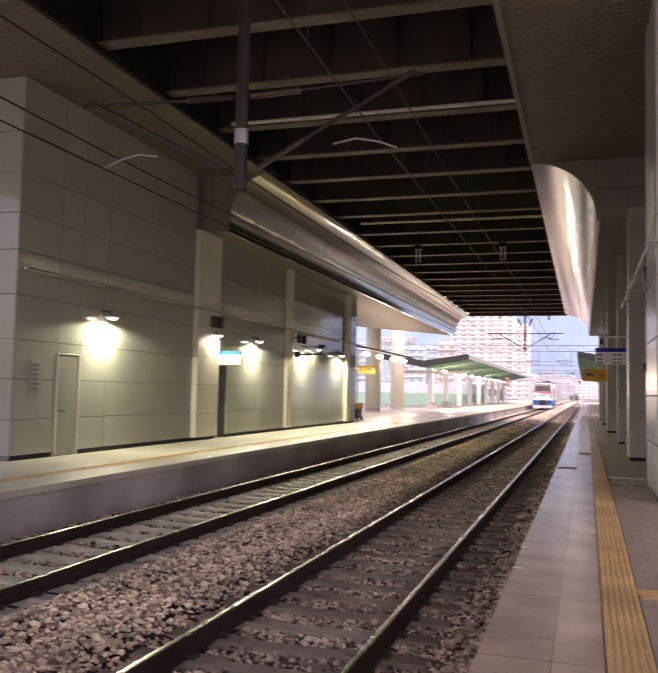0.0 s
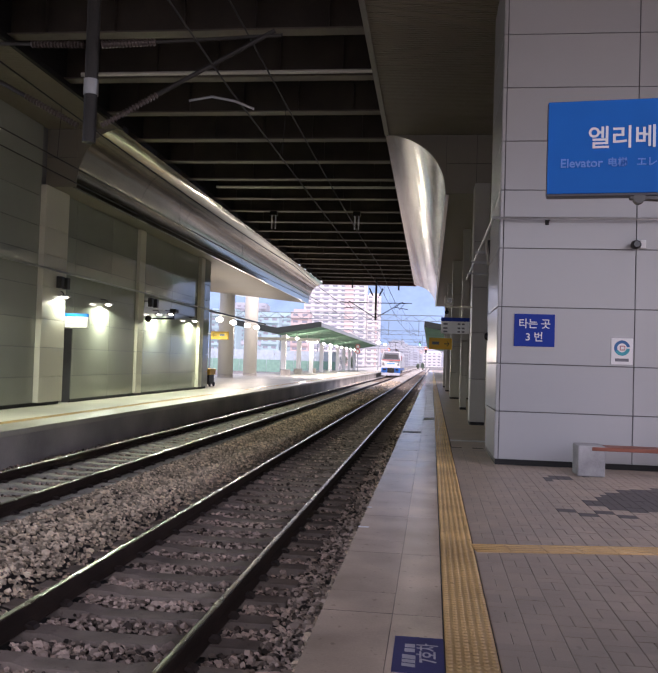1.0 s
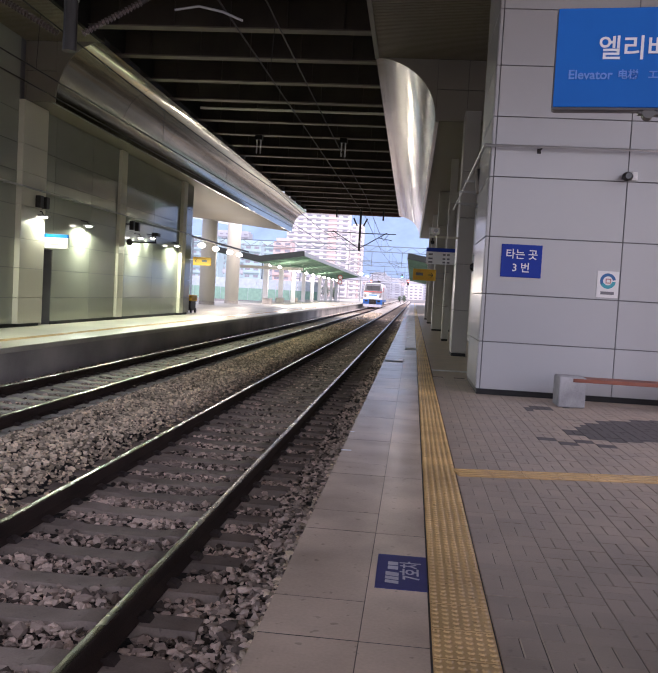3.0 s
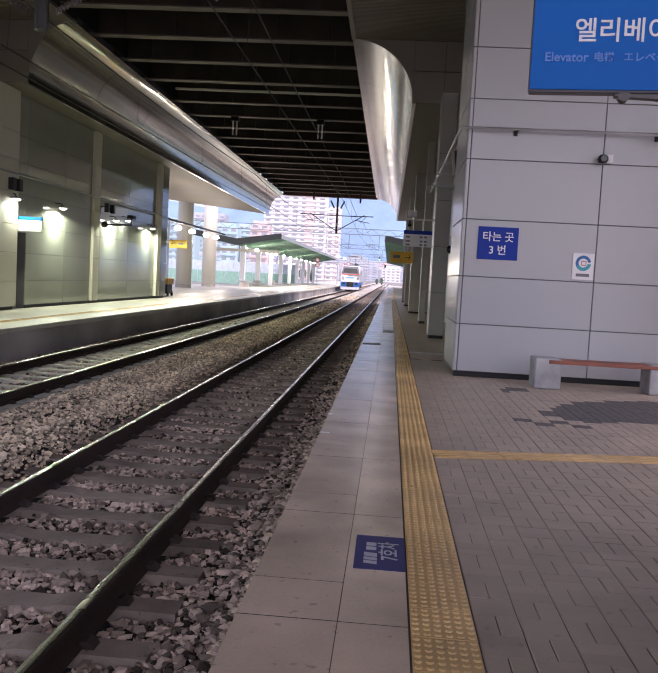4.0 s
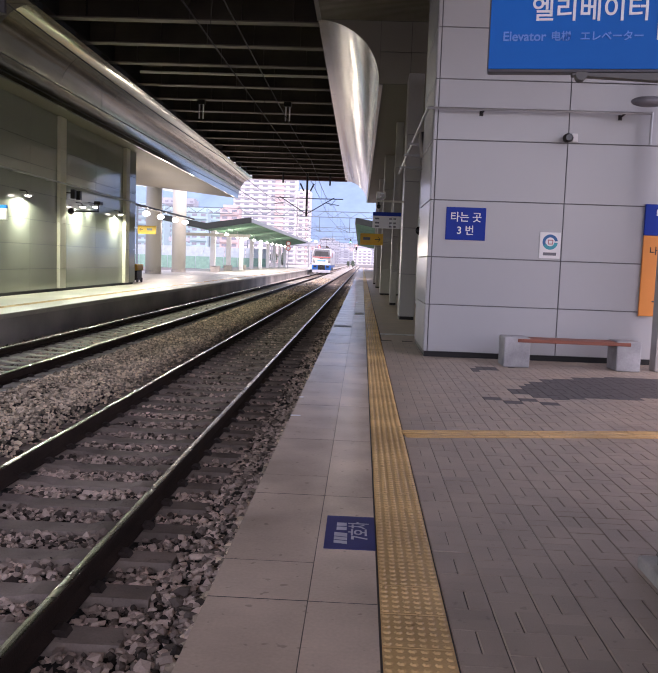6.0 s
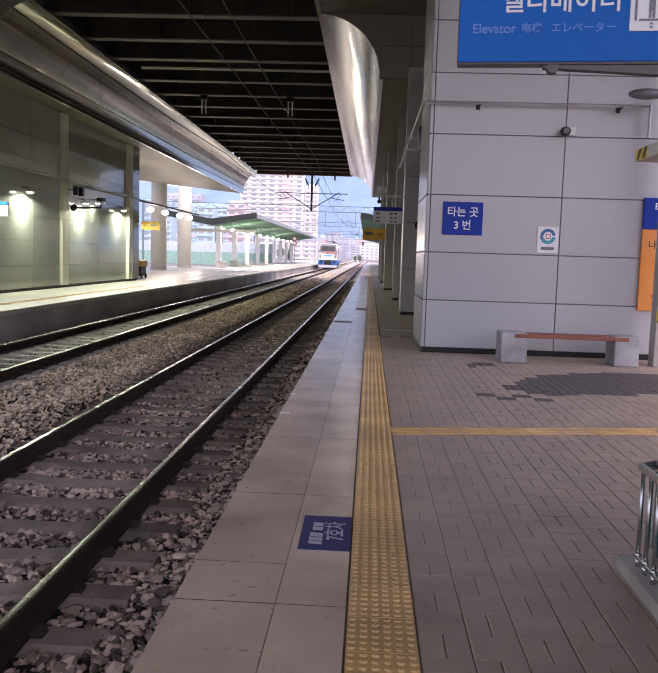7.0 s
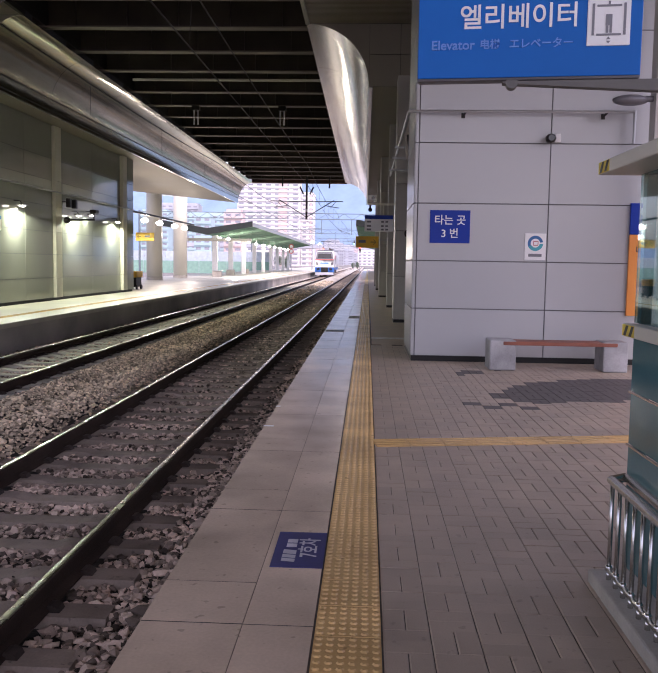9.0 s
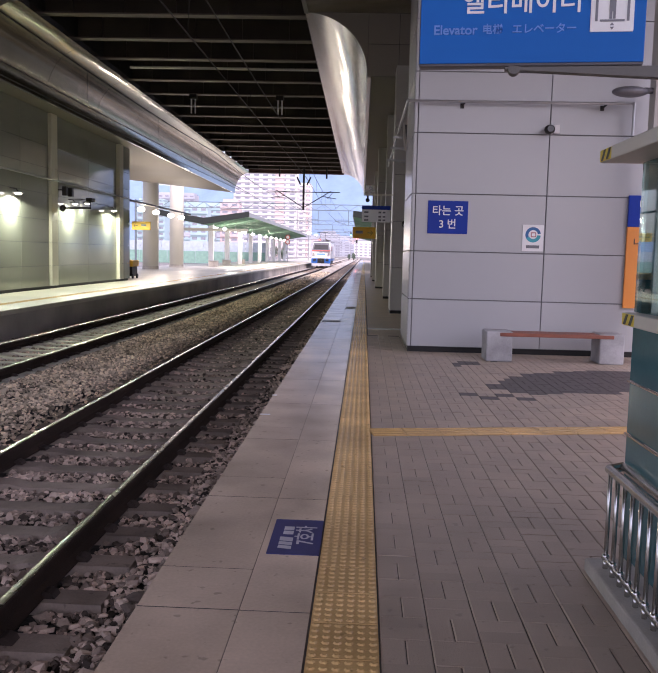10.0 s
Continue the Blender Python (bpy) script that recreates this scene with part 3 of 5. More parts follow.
SIGN_SCALE = 0.934


def panelled(parent, axis, at, spans, rows, mat, gap=0.014, thick=0.03, sign=1):
    """Panels with open joints on a plane x = at or y = at; sign is the side they stand out to."""
    for a, b in spans:
        for z0, z1 in zip(rows, rows[1:]):
            bm = B()
            if axis == "y":
                box(bm, a + gap / 2, b - gap / 2, min(at, at + sign * thick), max(at, at + sign * thick), z0 + gap / 2, z1 - gap / 2, 0.003)
            else:
                box(bm, min(at, at + sign * thick), max(at, at + sign * thick), a + gap / 2, b - gap / 2, z0 + gap / 2, z1 - gap / 2, 0.003)
            part("panel", bm, mat, parent)


def near_block():
    w = thing("wall_near_block", "white enamel panelled wall block with dark joints and black skirting", "wall", kind="structure")
    bm = B()
    box(bm, BLOCK_X + 0.03, 6.2, BLOCK_Y + 0.03, 15.6, 0.0, TOP + 0.03)
    part("core", bm, M["core"], w)
    panelled(w, "y", BLOCK_Y + 0.03, [(BLOCK_X, 0.75), (0.75, 2.784), (2.784, 4.82), (4.82, 6.2)], ROWS_Z, M["panel"], 0.015, sign=-1)
    panelled(w, "x", BLOCK_X + 0.03, [(BLOCK_Y + 0.03, 13.54), (13.54, 15.6)], ROWS_Z, M["panel"], 0.018, sign=-1)
    bm = B()
    box(bm, BLOCK_X + 0.012, 6.2, BLOCK_Y + 0.012, BLOCK_Y + 0.03, 0.0, 0.085)
    box(bm, BLOCK_X + 0.012, BLOCK_X + 0.03, BLOCK_Y + 0.031, 15.6, 0.0, 0.085)
    part("skirting", bm, M["skirting"], w)
    return w


near_block()


def back_wall():
    w = thing("wall_near_back", "beige panelled wall behind the platform columns", "wall", kind="structure")
    bm = B()
    box(bm, 1.75, 6.0, 15.61, 66.0, 0.0, LOW)
    part("core", bm, M["sign_frame"], w)
    panelled(w, "x", 1.75, [(15.65 + 2.9 * i, 18.55 + 2.9 * i) for i in range(17)], [0.1, 1.6, 3.1, 4.6, LOW - 0.01], M["panel"], 0.02, sign=-1)
    return w


back_wall()


def platform_column(x, y, w, d):
    c = thing("platform_column", "narrow grey panelled column with dark base on the platform" if w < 0.3 else "grey panelled square column with dark base on the platform", "column", group="platform columns", at=(x, y, 0))
    zs = [0.08, 1.2, 2.4, 3.6, 4.8, LOW]
    for a, b in zip(zs, zs[1:]):
        bm = B()
        box(bm, 0, w, 0, d, a + 0.006, b - 0.006, 0.015)
        part("cladding_panel", bm, M["column_grey"], c)
    bm = B()
    box(bm, 0.02, w - 0.02, 0.02, d - 0.02, 0.0, LOW - 0.01)
    part("core", bm, M["core"], c)
    bm = B()
    box(bm, 0.012, w - 0.012, 0.012, d - 0.012, 0.0, 0.079)
    part("base", bm, M["skirting"], c)
    return c


for x, y, w, d in ((0.70, 21.9, 0.40, 0.85), (0.71, 29.2, 0.24, 0.30), (0.585, 38.0, 0.85, 0.85), (0.58, 48.4, 0.6, 0.6), (0.58, 57.0, 0.6, 0.6)):
    platform_column(x, y, w, d)


def blue_plate():
    s = thing("platform_sign", "blue platform number plate with white lettering on the wall", "sign", at=(1.262, BLOCK_Y, 2.13))
    s.scale = (SIGN_SCALE,) * 3
    bm = B()
    box(bm, -0.335, 0.335, -0.018, 0.0, -0.274, 0.274, 0.004)
    part("plate", bm, M["navy"], s)
    words("lettering", "타는 곳", 0.175, M["white"], s, pose(0, -0.019, 0.10, 90))
    words("lettering", "3 번", 0.175, M["white"], s, pose(0, -0.019, -0.12, 90))


blue_plate()


def round_notice():
    s = thing("notice", "small white notice with a blue-green ring emblem", "notice", at=(2.60, BLOCK_Y, 1.838))
    s.scale = (SIGN_SCALE,) * 3
    bm = B()
    box(bm, -0.175, 0.175, -0.012, 0.0, -0.22, 0.22, 0.003)
    part("plate", bm, M["white"], s)
    def disc(name, cx, cz, r, y, mat, a0=0.0, a1=2 * math.pi, inner=0.0, label=""):
        bm = B()
        n = 26
        rim = [[(cx + q * math.cos(a0 + (a1 - a0) * k / n), cz + q * math.sin(a0 + (a1 - a0) * k / n)) for k in range(n + 1)] for q in (r, inner)]
        front = [[bm.verts.new((px, y, pz)) for px, pz in row] for row in rim]
        for k in range(n):
            bm.faces.new((front[0][k], front[0][k + 1], front[1][k + 1], front[1][k]))
        bmesh.ops.remove_doubles(bm, verts=bm.verts, dist=0.0001)
        part(name, bm, mat, s, label)

    disc("ring", 0.0, 0.055, 0.128, -0.0132, M["navy_soft"], 0.15, 3.9, 0.078, "blue upper ring")
    disc("ring", 0.0, 0.055, 0.128, -0.0134, M["teal_ink"], 3.6, 6.2, 0.070, "teal lower ring")
    bm = B()
    box(bm, -0.035, 0.05, -0.0145, -0.0125, 0.015, 0.095, 0.0008)
    part("mark", bm, M["red_ink"], s, "small red and white mark")
    bm = B()
    box(bm, -0.022, 0.037, -0.0155, -0.0146, 0.03, 0.08)
    part("mark_centre", bm, M["white"], s)
    bm = B()
    box(bm, -0.11, 0.11, -0.014, -0.0125, -0.17, -0.12)
    part("caption_bar", bm, M["sign_frame"], s)


round_notice()


def exit_sign():
    s = thing("exit_sign", "orange exit sign with a blue platform number header on the wall", "sign", at=(4.60, BLOCK_Y, 0.10))
    s.scale = (SIGN_SCALE,) * 3
    bm = B()
    box(bm, -0.6, 0.6, -0.05, 0.0, 0.73, 2.08, 0.005)
    part("orange_board", bm, M["orange"], s)
    bm = B()
    box(bm, -0.6, 0.6, -0.05, 0.0, 2.085, 2.60, 0.005)
    part("blue_header", bm, M["navy"], s)
    words("lettering", "타는 곳", 0.165, M["white"], s, pose(-0.18, -0.052, 2.44, 90))
    words("lettering", "4 번", 0.165, M["white"], s, pose(-0.2, -0.052, 2.22, 90))
    words("lettering", "나가는 곳", 0.15, M["black"], s, pose(-0.2, -0.052, 1.82, 90))
    words("lettering", "Exit", 0.13, M["black"], s, pose(-0.2, -0.052, 1.58, 90))
    words("lettering", "出口", 0.12, M["black"], s, pose(-0.2, -0.052, 1.40, 90))
    bm = B()
    box(bm, -0.4, -0.12, -0.052, -0.05, 0.97, 0.99)
    box(bm, -0.14, -0.12, -0.052, -0.05, 0.991, 1.2)
    part("arrow", bm, M["black"], s)


exit_sign()


def conduit():
    c = thing("conduit", "thin grey conduit on short brackets along the wall", "conduit")
    bm = B()
    rod(bm, (0.575, 13.31, 3.88), (4.0, 13.31, 3.89), 0.021, 8)
    rod(bm, (4.0, 13.31, 3.911), (4.0, 13.31, 3.42), 0.021, 8)
    part("pipe", bm, M["galv"], c)
    bm = B()
    rod(bm, (0.575, 13.31, 3.88), (0.575, 22.6, 3.88), 0.021, 8)
    part("pipe", bm, M["galv"], c)
    for x in (1.45, 3.59):
        bm = B()
        rod(bm, (x, 13.31, 3.88), (x - 0.03, BLOCK_Y + 0.002, 3.84), 0.016, 8)
        box(bm, x - 0.06, x, BLOCK_Y - 0.008, BLOCK_Y, 3.80, 3.88)
        part("bracket", bm, M["dark_metal"], c)


conduit()


def cctv():
    c = thing("security_camera", "black bullet security camera mounted on the wall", "security camera", at=(2.745, BLOCK_Y, 3.482))
    c.scale = (SIGN_SCALE,) * 3
    bm = B()
    rod(bm, (0, -0.02, 0.0), (-0.02, -0.16, 0.01), 0.05, 14, 0.06)
    ball(bm, (0.0, -0.16, 0.005), 0.075, 14, 10, 1.15, 1.3, 1)
    part("body", bm, M["dark_metal"], c, smooth=True)
    bm = B()
    rod(bm, (-0.01, -0.24, 0.0), (-0.01, -0.275, 0.0), 0.05, 14)
    part("lens", bm, M["dark_glass"], c)
    bm = B()
    box(bm, 0.10, 0.19, -0.05, 0.0, -0.04, 0.10, 0.006)
    part("junction_box", bm, M["white"], c, "white junction box")


cctv()


def bench():
    b = thing("bench", "concrete bench with a red-brown wooden slat seat", "bench", at=(0, 12.45, 0))
    for x0, x1 in ((1.795, 2.18), (3.44, 3.80)):
        bm = B()
        box(bm, x0, x1, 0.0, 0.46, 0.0, 0.445, 0.02)
        part("concrete_end", bm, M["bench_conc"], b)
    for i in range(4):
        bm = B()
        box(bm, 1.99, 3.64, -0.012 + i * 0.105, 0.085 + i * 0.105, 0.375, 0.43 if i else 0.428, 0.008)
        part("slat", bm, M["bench_wood"], b)
    return b


bench()

# ---------------------------------------------------------------- lift shaft, its rail and the hanging sign


def lift():
    s = thing("lift_shaft", "glazed lift enclosure with cream bands and teal glass", "lift", at=(1.20, 4.32, 0))
    for z0, z1, out in ((1.215, 1.275, 0.045), (1.965, 2.025, 0.165)):
        bm = B()
        box(bm, -out, 2.0, -3.4, 0.02 if z0 < 1.5 else 0.10, z0, z1, 0.006)
        part("cream_band", bm, M["cream"], s)
        y1 = (0.02 if z0 < 1.5 else 0.10) + 0.001
        bm = B()
        box(bm, -out - 0.002, -out + 0.1, y1 - 0.16, y1 + 0.001, z0 + 0.004, z1 - 0.004)
        part("warning_tape", bm, M["tape_yellow"], s, "yellow and black warning tape")
        for k in range(2):
            bm = B()
            q = y1 - 0.02 - 0.075 * k
            bm.faces.new([bm.verts.new(p) for p in ((-out - 0.004, q, z0 + 0.006), (-out - 0.004, q - 0.036, z0 + 0.006), (-out - 0.004, q - 0.072, z1 - 0.006), (-out - 0.004, q - 0.036, z1 - 0.006))])
            x = -out + 0.002 + 0.05 * k
            bm.faces.new([bm.verts.new(p) for p in ((x, y1 + 0.004, z0 + 0.006), (x + 0.024, y1 + 0.004, z0 + 0.006), (x + 0.046, y1 + 0.004, z1 - 0.006), (x + 0.022, y1 + 0.004, z1 - 0.006))])
            x = -out - 0.0005 + 0.05 * k
            bm.faces.new([bm.verts.new(p) for p in ((x, y1 - 0.163, z0 + 0.006), (x + 0.024, y1 - 0.163, z0 + 0.006), (x + 0.046, y1 - 0.163, z1 - 0.006), (x + 0.022, y1 - 0.163, z1 - 0.006))])
            part("black_stripe", bm, M["black"], s)
    for z0, z1, mat in ((0.14, 0.70, "teal_panel"), (0.71, 0.95, "teal_panel"), (0.96, 1.21, "teal_panel"), (1.28, 1.96, "teal")):
        for y0, y1 in ((-1.10, 0.0), (-2.25, -1.12), (-3.4, -2.27)):
            bm = B()
            box(bm, 0.0, 0.012, y0, y1, z0, z1)
            g = part("pane", bm, M[mat], s)
            g.visible_shadow = mat != "teal"
    bm = B()
    box(bm, 0.02, 0.07, -0.05, 0.0, 0.1, 1.96, 0.004)
    part("corner_post", bm, M["teal_panel"], s)
    bm = B()
    box(bm, 0.9, 2.0, -3.3, -0.1, 0.1, 1.96)
    part("lift_car", bm, M["teal_panel"], s)
    for z in (0.705, 0.955):
        bm = B()
        rod(bm, (-0.008, 0.0, z), (-0.008, -3.4, z), 0.006, 6)
        part("glazing_bead", bm, M["stainless"], s)
    return s


lift()


def kerb():
    bm = B()
    box(bm, 1.065, 3.2, 0.6, 4.42, -0.02, 0.06, 0.012)
    return solid("kerb", bm, M["kerb"], "worn concrete kerb round the lift enclosure", "kerb", kind="structure")


kerb()


def guard_rail():
    g = thing("guard_rail", "low stainless guard rail with upright bars on the kerb", "railing", at=(1.125, 0, 0))
    for x, z, r in ((0.0, 0.535, 0.022), (0.07, 0.545, 0.022), (0.0, 0.105, 0.014)):
        bm = B()
        rod(bm, (x, 0.7, z), (x, 4.30, z), r, 12)
        ball(bm, (x, 4.30, z), r, 10, 8)
        part("long_rail", bm, M["stainless"], g, smooth=True)
    bm = B()
    rod(bm, (0.0, 4.30, 0.535), (0.07, 4.32, 0.545), 0.022, 10)
    part("rail_end", bm, M["stainless"], g)
    bm = B()
    rod(bm, (0, 0, 0.105), (0, 0, 0.53), 0.0105, 10)
    bar = to_mesh("bar", bm, M["stainless"], True)
    bm = B()
    rod(bm, (0, 0, 0.055), (0, 0, 0.104), 0.012, 10)
    ball(bm, (0, 0, 0.116), 0.019, 10, 6)
    foot = to_mesh("foot", bm, M["stainless"], True)
    for i in range(33):
        y = 4.28 - 0.107 * i
        b = piece("bar", bar, g, 0, y, 0)
        piece("foot", foot, b, 0, 0, 0)
    return g


guard_rail()


def lift_sign():
    s = thing("lift_sign", "blue hanging lift sign with white Korean lettering and a white pictogram", "sign", at=(0.623, 4.117, 2.556), turn=-6.5)
    w, h = 0.472, 0.2225
    bm = B()
    box(bm, -w, w, 0.0, 0.07, -h, h, 0.012)
    part("housing", bm, M["sign_frame"], s)
    bm = B()
    box(bm, -w + 0.004, w - 0.004, -0.006, 0.0, -h + 0.012, h - 0.004, 0.003)
    part("face", bm, M["blue"], s)
    words("lettering", "엘리베이터", 0.110, M["white"], s, pose(-0.040, -0.008, 0.038, 90))
    words("lettering", "Elevator", 0.056, M["pale_blue"], s, pose(-0.318, -0.008, -0.072, 90))
    words("lettering", "电梯", 0.044, M["pale_blue"], s, pose(-0.160, -0.008, -0.072, 90))
    words("lettering", "エレベーター", 0.045, M["pale_blue"], s, pose(0.056, -0.008, -0.072, 90))
    bm = B()
    box(bm, 0.243, 0.419, -0.011, -0.006, -0.088, 0.102, 0.004)
    icon = part("pictogram", bm, M["white"], s, "white rounded pictogram plate")
    for x0, x1, z0, z1 in ((0.262, 0.272, -0.045, 0.085), (0.390, 0.400, -0.045, 0.085), (0.281, 0.381, -0.047, -0.039), (0.281, 0.381, 0.072, 0.080), (0.327, 0.335, 0.081, 0.094)):
        bm = B()
        box(bm, x0, x1, -0.014, -0.011, z0, z1)
        part("pictogram_bar", bm, M["sign_frame"], icon)
    bm = B()
    box(bm, 0.318, 0.344, -0.014, -0.011, -0.005, 0.040)
    box(bm, 0.319, 0.329, -0.014, -0.011, -0.036, -0.006)
    box(bm, 0.334, 0.344, -0.014, -0.011, -0.036, -0.006)
    part("pictogram_block", bm, M["sign_frame"], icon)
    for d in (-1, 1):
        bm = B()
        z = -0.066 + d * 0.003
        v = [bm.verts.new((x, -0.0135, q)) for x, q in ((0.322, z), (0.340, z), (0.331, z + d * 0.012))]
        bm.faces.new(v if d < 0 else v[::-1])
        part("pictogram_arrow", bm, M["sign_frame"], icon)
    bm = B()
    v = [(-0.10, -h - 0.010), (-0.10, -h - 0.001), (w + 0.15, -h - 0.001), (w + 0.15, -h - 0.055)]
    a = [bm.verts.new((x, 0.01, z)) for x, z in v]
    b = [bm.verts.new((x, 0.06, z)) for x, z in v]
    bm.faces.new(a)
    bm.faces.new(b[::-1])
    for i in range(4):
        bm.faces.new((a[i], b[i], b[(i + 1) % 4], a[(i + 1) % 4]))
    part("arm", bm, M["arm_grey"], s, "tapered grey-brown support arm")
    bm = B()
    rod(bm, (-0.06, 0.006, -h - 0.006), (-0.06, 0.064, -h - 0.006), 0.026, 16)
    part("arm_end", bm, M["arm_grey"], s)
    bm = B()
    box(bm, w + 0.10, w + 0.149, 0.012, 0.058, 2.026 - 2.556, -h - 0.056)
    part("bracket_post", bm, M["arm_grey"], s)
    return s


lift_sign()


def mast_lamp():
    m = thing("post_lamp", "grey streamlined lamp head on a pale steel post", "lamp", at=(4.19, 12.72, 0))
    bm = B()
    box(bm, -0.13, 0.13, -0.12, 0.12, 0.0, TOP - 0.02, 0.01)
    part("post", bm, M["column_grey"], m)
    bm = B()
    ball(bm, (-0.45, 0, 3.95), 0.26, 20, 10, 1.0, 0.55, 0.30)
    part("lamp_head", bm, M["sign_frame"], m, smooth=True)
    bm = B()
    rod(bm, (-0.24, 0, 3.97), (-0.12, 0, 3.97), 0.045, 10)
    part("collar", bm, M["sign_frame"], m)


mast_lamp()


def hanging_boards():
    s = thing("timetable_board", "white hanging information board with a blue header strip on an arm", "sign", at=(0.28, 21.9, 2.57))
    bm = B()
    box(bm, -0.37, 0.37, 0, 0.08, -0.2, 0.12, 0.006)
    part("board", bm, M["white"], s)
    bm = B()
    box(bm, -0.37, 0.37, -0.002, 0.082, 0.121, 0.22, 0.004)
    part("header", bm, M["navy"], s)
    for z in (0.05, -0.06, -0.15):
        for a, b in ((-0.31, -0.2), (0.06, 0.13), (0.17, 0.24)):
            bm = B()
            box(bm, a, b, -0.004, 0.0, z - 0.022, z + 0.022)
            part("line_bar", bm, M["sign_frame"], s)
    bm = B()
    box(bm, -0.30, 0.50, 0.02, 0.06, 0.48, 0.53)
    box(bm, 0.46, 0.50, 0.06, 0.405, 0.485, 0.525)
    box(bm, 0.1, 0.13, 0.02, 0.06, 0.22, 0.48)
    part("arm", bm, M["cream"], s)
    for k, (x, y, z, label) in enumerate(((0.0, 29.25, 2.285, "yellow hanging exit board with an arrow on the platform"), (-10.8, 39.8, 2.66, "yellow hanging exit board with an arrow at the wall end"))):
        s = thing("direction_board", label, "sign", group="yellow direction boards", at=(x, y, z))
        bm = B()
        box(bm, -0.40, 0.40 if k == 0 else 0.5, 0, 0.09, -0.20, 0.20, 0.006)
        part("board", bm, M["yellow"], s)
        bm = B()
        d = 1 if k == 0 else -1
        box(bm, min(d * 0.12, d * 0.3), max(d * 0.12, d * 0.3), -0.004, 0.0, -0.012, 0.012)
        for q in (-1, 1):
            v = [bm.verts.new(p) for p in ((d * 0.3, -0.003, 0.012), (d * 0.3, -0.003, -0.012), (d * 0.22, -0.003, q * 0.09 - 0.012), (d * 0.22, -0.003, q * 0.09 + 0.012))]
            bm.faces.new(v if q > 0 else v[::-1])
        part("arrow", bm, M["black"], s)
        bm = B()
        box(bm, min(-d * 0.3, -d * 0.05), max(-d * 0.3, -d * 0.05), -0.004, 0.0, -0.03, 0.07)
        part("word_bar", bm, M["sign_frame"], s)
        bm = B()
        box(bm, 0.401 if k == 0 else -0.59, 0.72 if k == 0 else -0.401, 0.03, 0.06, 0.05, 0.10)
        part("arm", bm, M["galv"], s)


hanging_boards()


def side_fittings():
    s = thing("loudspeaker", "pale box loudspeaker with a dark grille tilted on a wall bracket", "loudspeaker", at=(0.745, 16.1, 3.74))
    s.rotation_euler = (0, radians(-8), 0)
    bm = B()
    box(bm, -0.09, 0.07, -0.14, 0.14, -0.24, 0.24, 0.012)
    part("cabinet", bm, M["kerb"], s)
    bm = B()
    box(bm, -0.05, 0.035, -0.146, -0.141, -0.2, 0.2)
    part("grille", bm, M["black"], s)
    bm = B()
    rod(bm, (0.02, -0.51, 0.0), (0.02, -0.13, 0.0), 0.02, 8)
    part("bracket", bm, M["galv"], s)
    for y in (16.6, 18.2, 20.4):
        reach = 1.15
        s = thing("cable_bracket", "pale steel bracket arm under the platform conduit", "bracket", group="cable brackets", at=(0.575, y, 3.835))
        bm = B()
        box(bm, -0.10, reach, -0.02, 0.02, -0.065, -0.022)
        part("arm", bm, M["galv"], s)
        bm = B()
        rod(bm, (0.05, 0, -0.06), (reach - 0.01, 0, -0.22), 0.012, 8)
        part("stay", bm, M["galv"], s)
    c = thing("security_camera", "white box security camera on the board's arm", "security camera", at=(0.12, 21.9, 3.10))
    bm = B()
    box(bm, -0.13, 0.10, -0.15, 0.16, 0.045, 0.20, 0.02)
    part("housing", bm, M["white"], c)
    bm = B()
    rod(bm, (0, -0.15, 0.12), (0, -0.165, 0.12), 0.05, 12)
    part("lens", bm, M["dark_glass"], c)
    bm = B()
    rod(bm, (0, 0.04, -0.001), (0, 0.04, 0.045), 0.03, 8)
    part("foot", bm, M["galv"], c)
    c = thing("dome_camera", "dark dome camera hung under the board's arm", "security camera", at=(0.05, 21.94, 3.05))
    bm = B()
    rod(bm, (0, 0, 0.0), (0, 0, -0.10), 0.025, 8)
    part("stem", bm, M["dark_metal"], c)
    bm = B()
    ball(bm, (0, 0, -0.12), 0.055, 12, 8)
    part("dome", bm, M["dark_glass"], c, smooth=True)
    c = thing("dome_camera", "dark dome camera on a pale arm from the platform wall", "security camera", at=(0.80, 17.2, 2.15))
    bm = B()
    ball(bm, (0, 0, 0), 0.075, 14, 10, 1, 1, 1.15)
    part("dome", bm, M["dark_glass"], c, smooth=True)
    bm = B()
    rod(bm, (0, 0, 0.07), (0, 0, 0.24), 0.02, 8)
    rod(bm, (-0.02, 0, 0.24), (0.92, 0, 0.24), 0.022, 8)
    part("arm", bm, M["galv"], c)
    e = thing("fire_extinguisher", "small red fire extinguisher hung on the platform wall", "extinguisher", at=(1.60, 18.6, 1.25))
    bm = B()
    rod(bm, (0, 0, -0.22), (0, 0, 0.18), 0.075, 14)
    ball(bm, (0, 0, 0.18), 0.075, 14, 8, 1, 1, 0.7)
    part("cylinder", bm, M["loco_red"], e, smooth=True)
    bm = B()
    rod(bm, (0, 0, 0.22), (0, 0, 0.30), 0.02, 8)
    box(bm, -0.09, 0.04, -0.012, 0.012, 0.30, 0.33)
    part("valve", bm, M["dark_metal"], e)
    bm = B()
    box(bm, 0.05, 0.118, -0.05, 0.05, -0.02, 0.03)
    part("hook", bm, M["dark_metal"], e)


side_fittings()

# ---------------------------------------------------------------- opposite wall
WALL_X, WALL_Y0, WALL_Y1 = -11.5, 14.25, 40.2


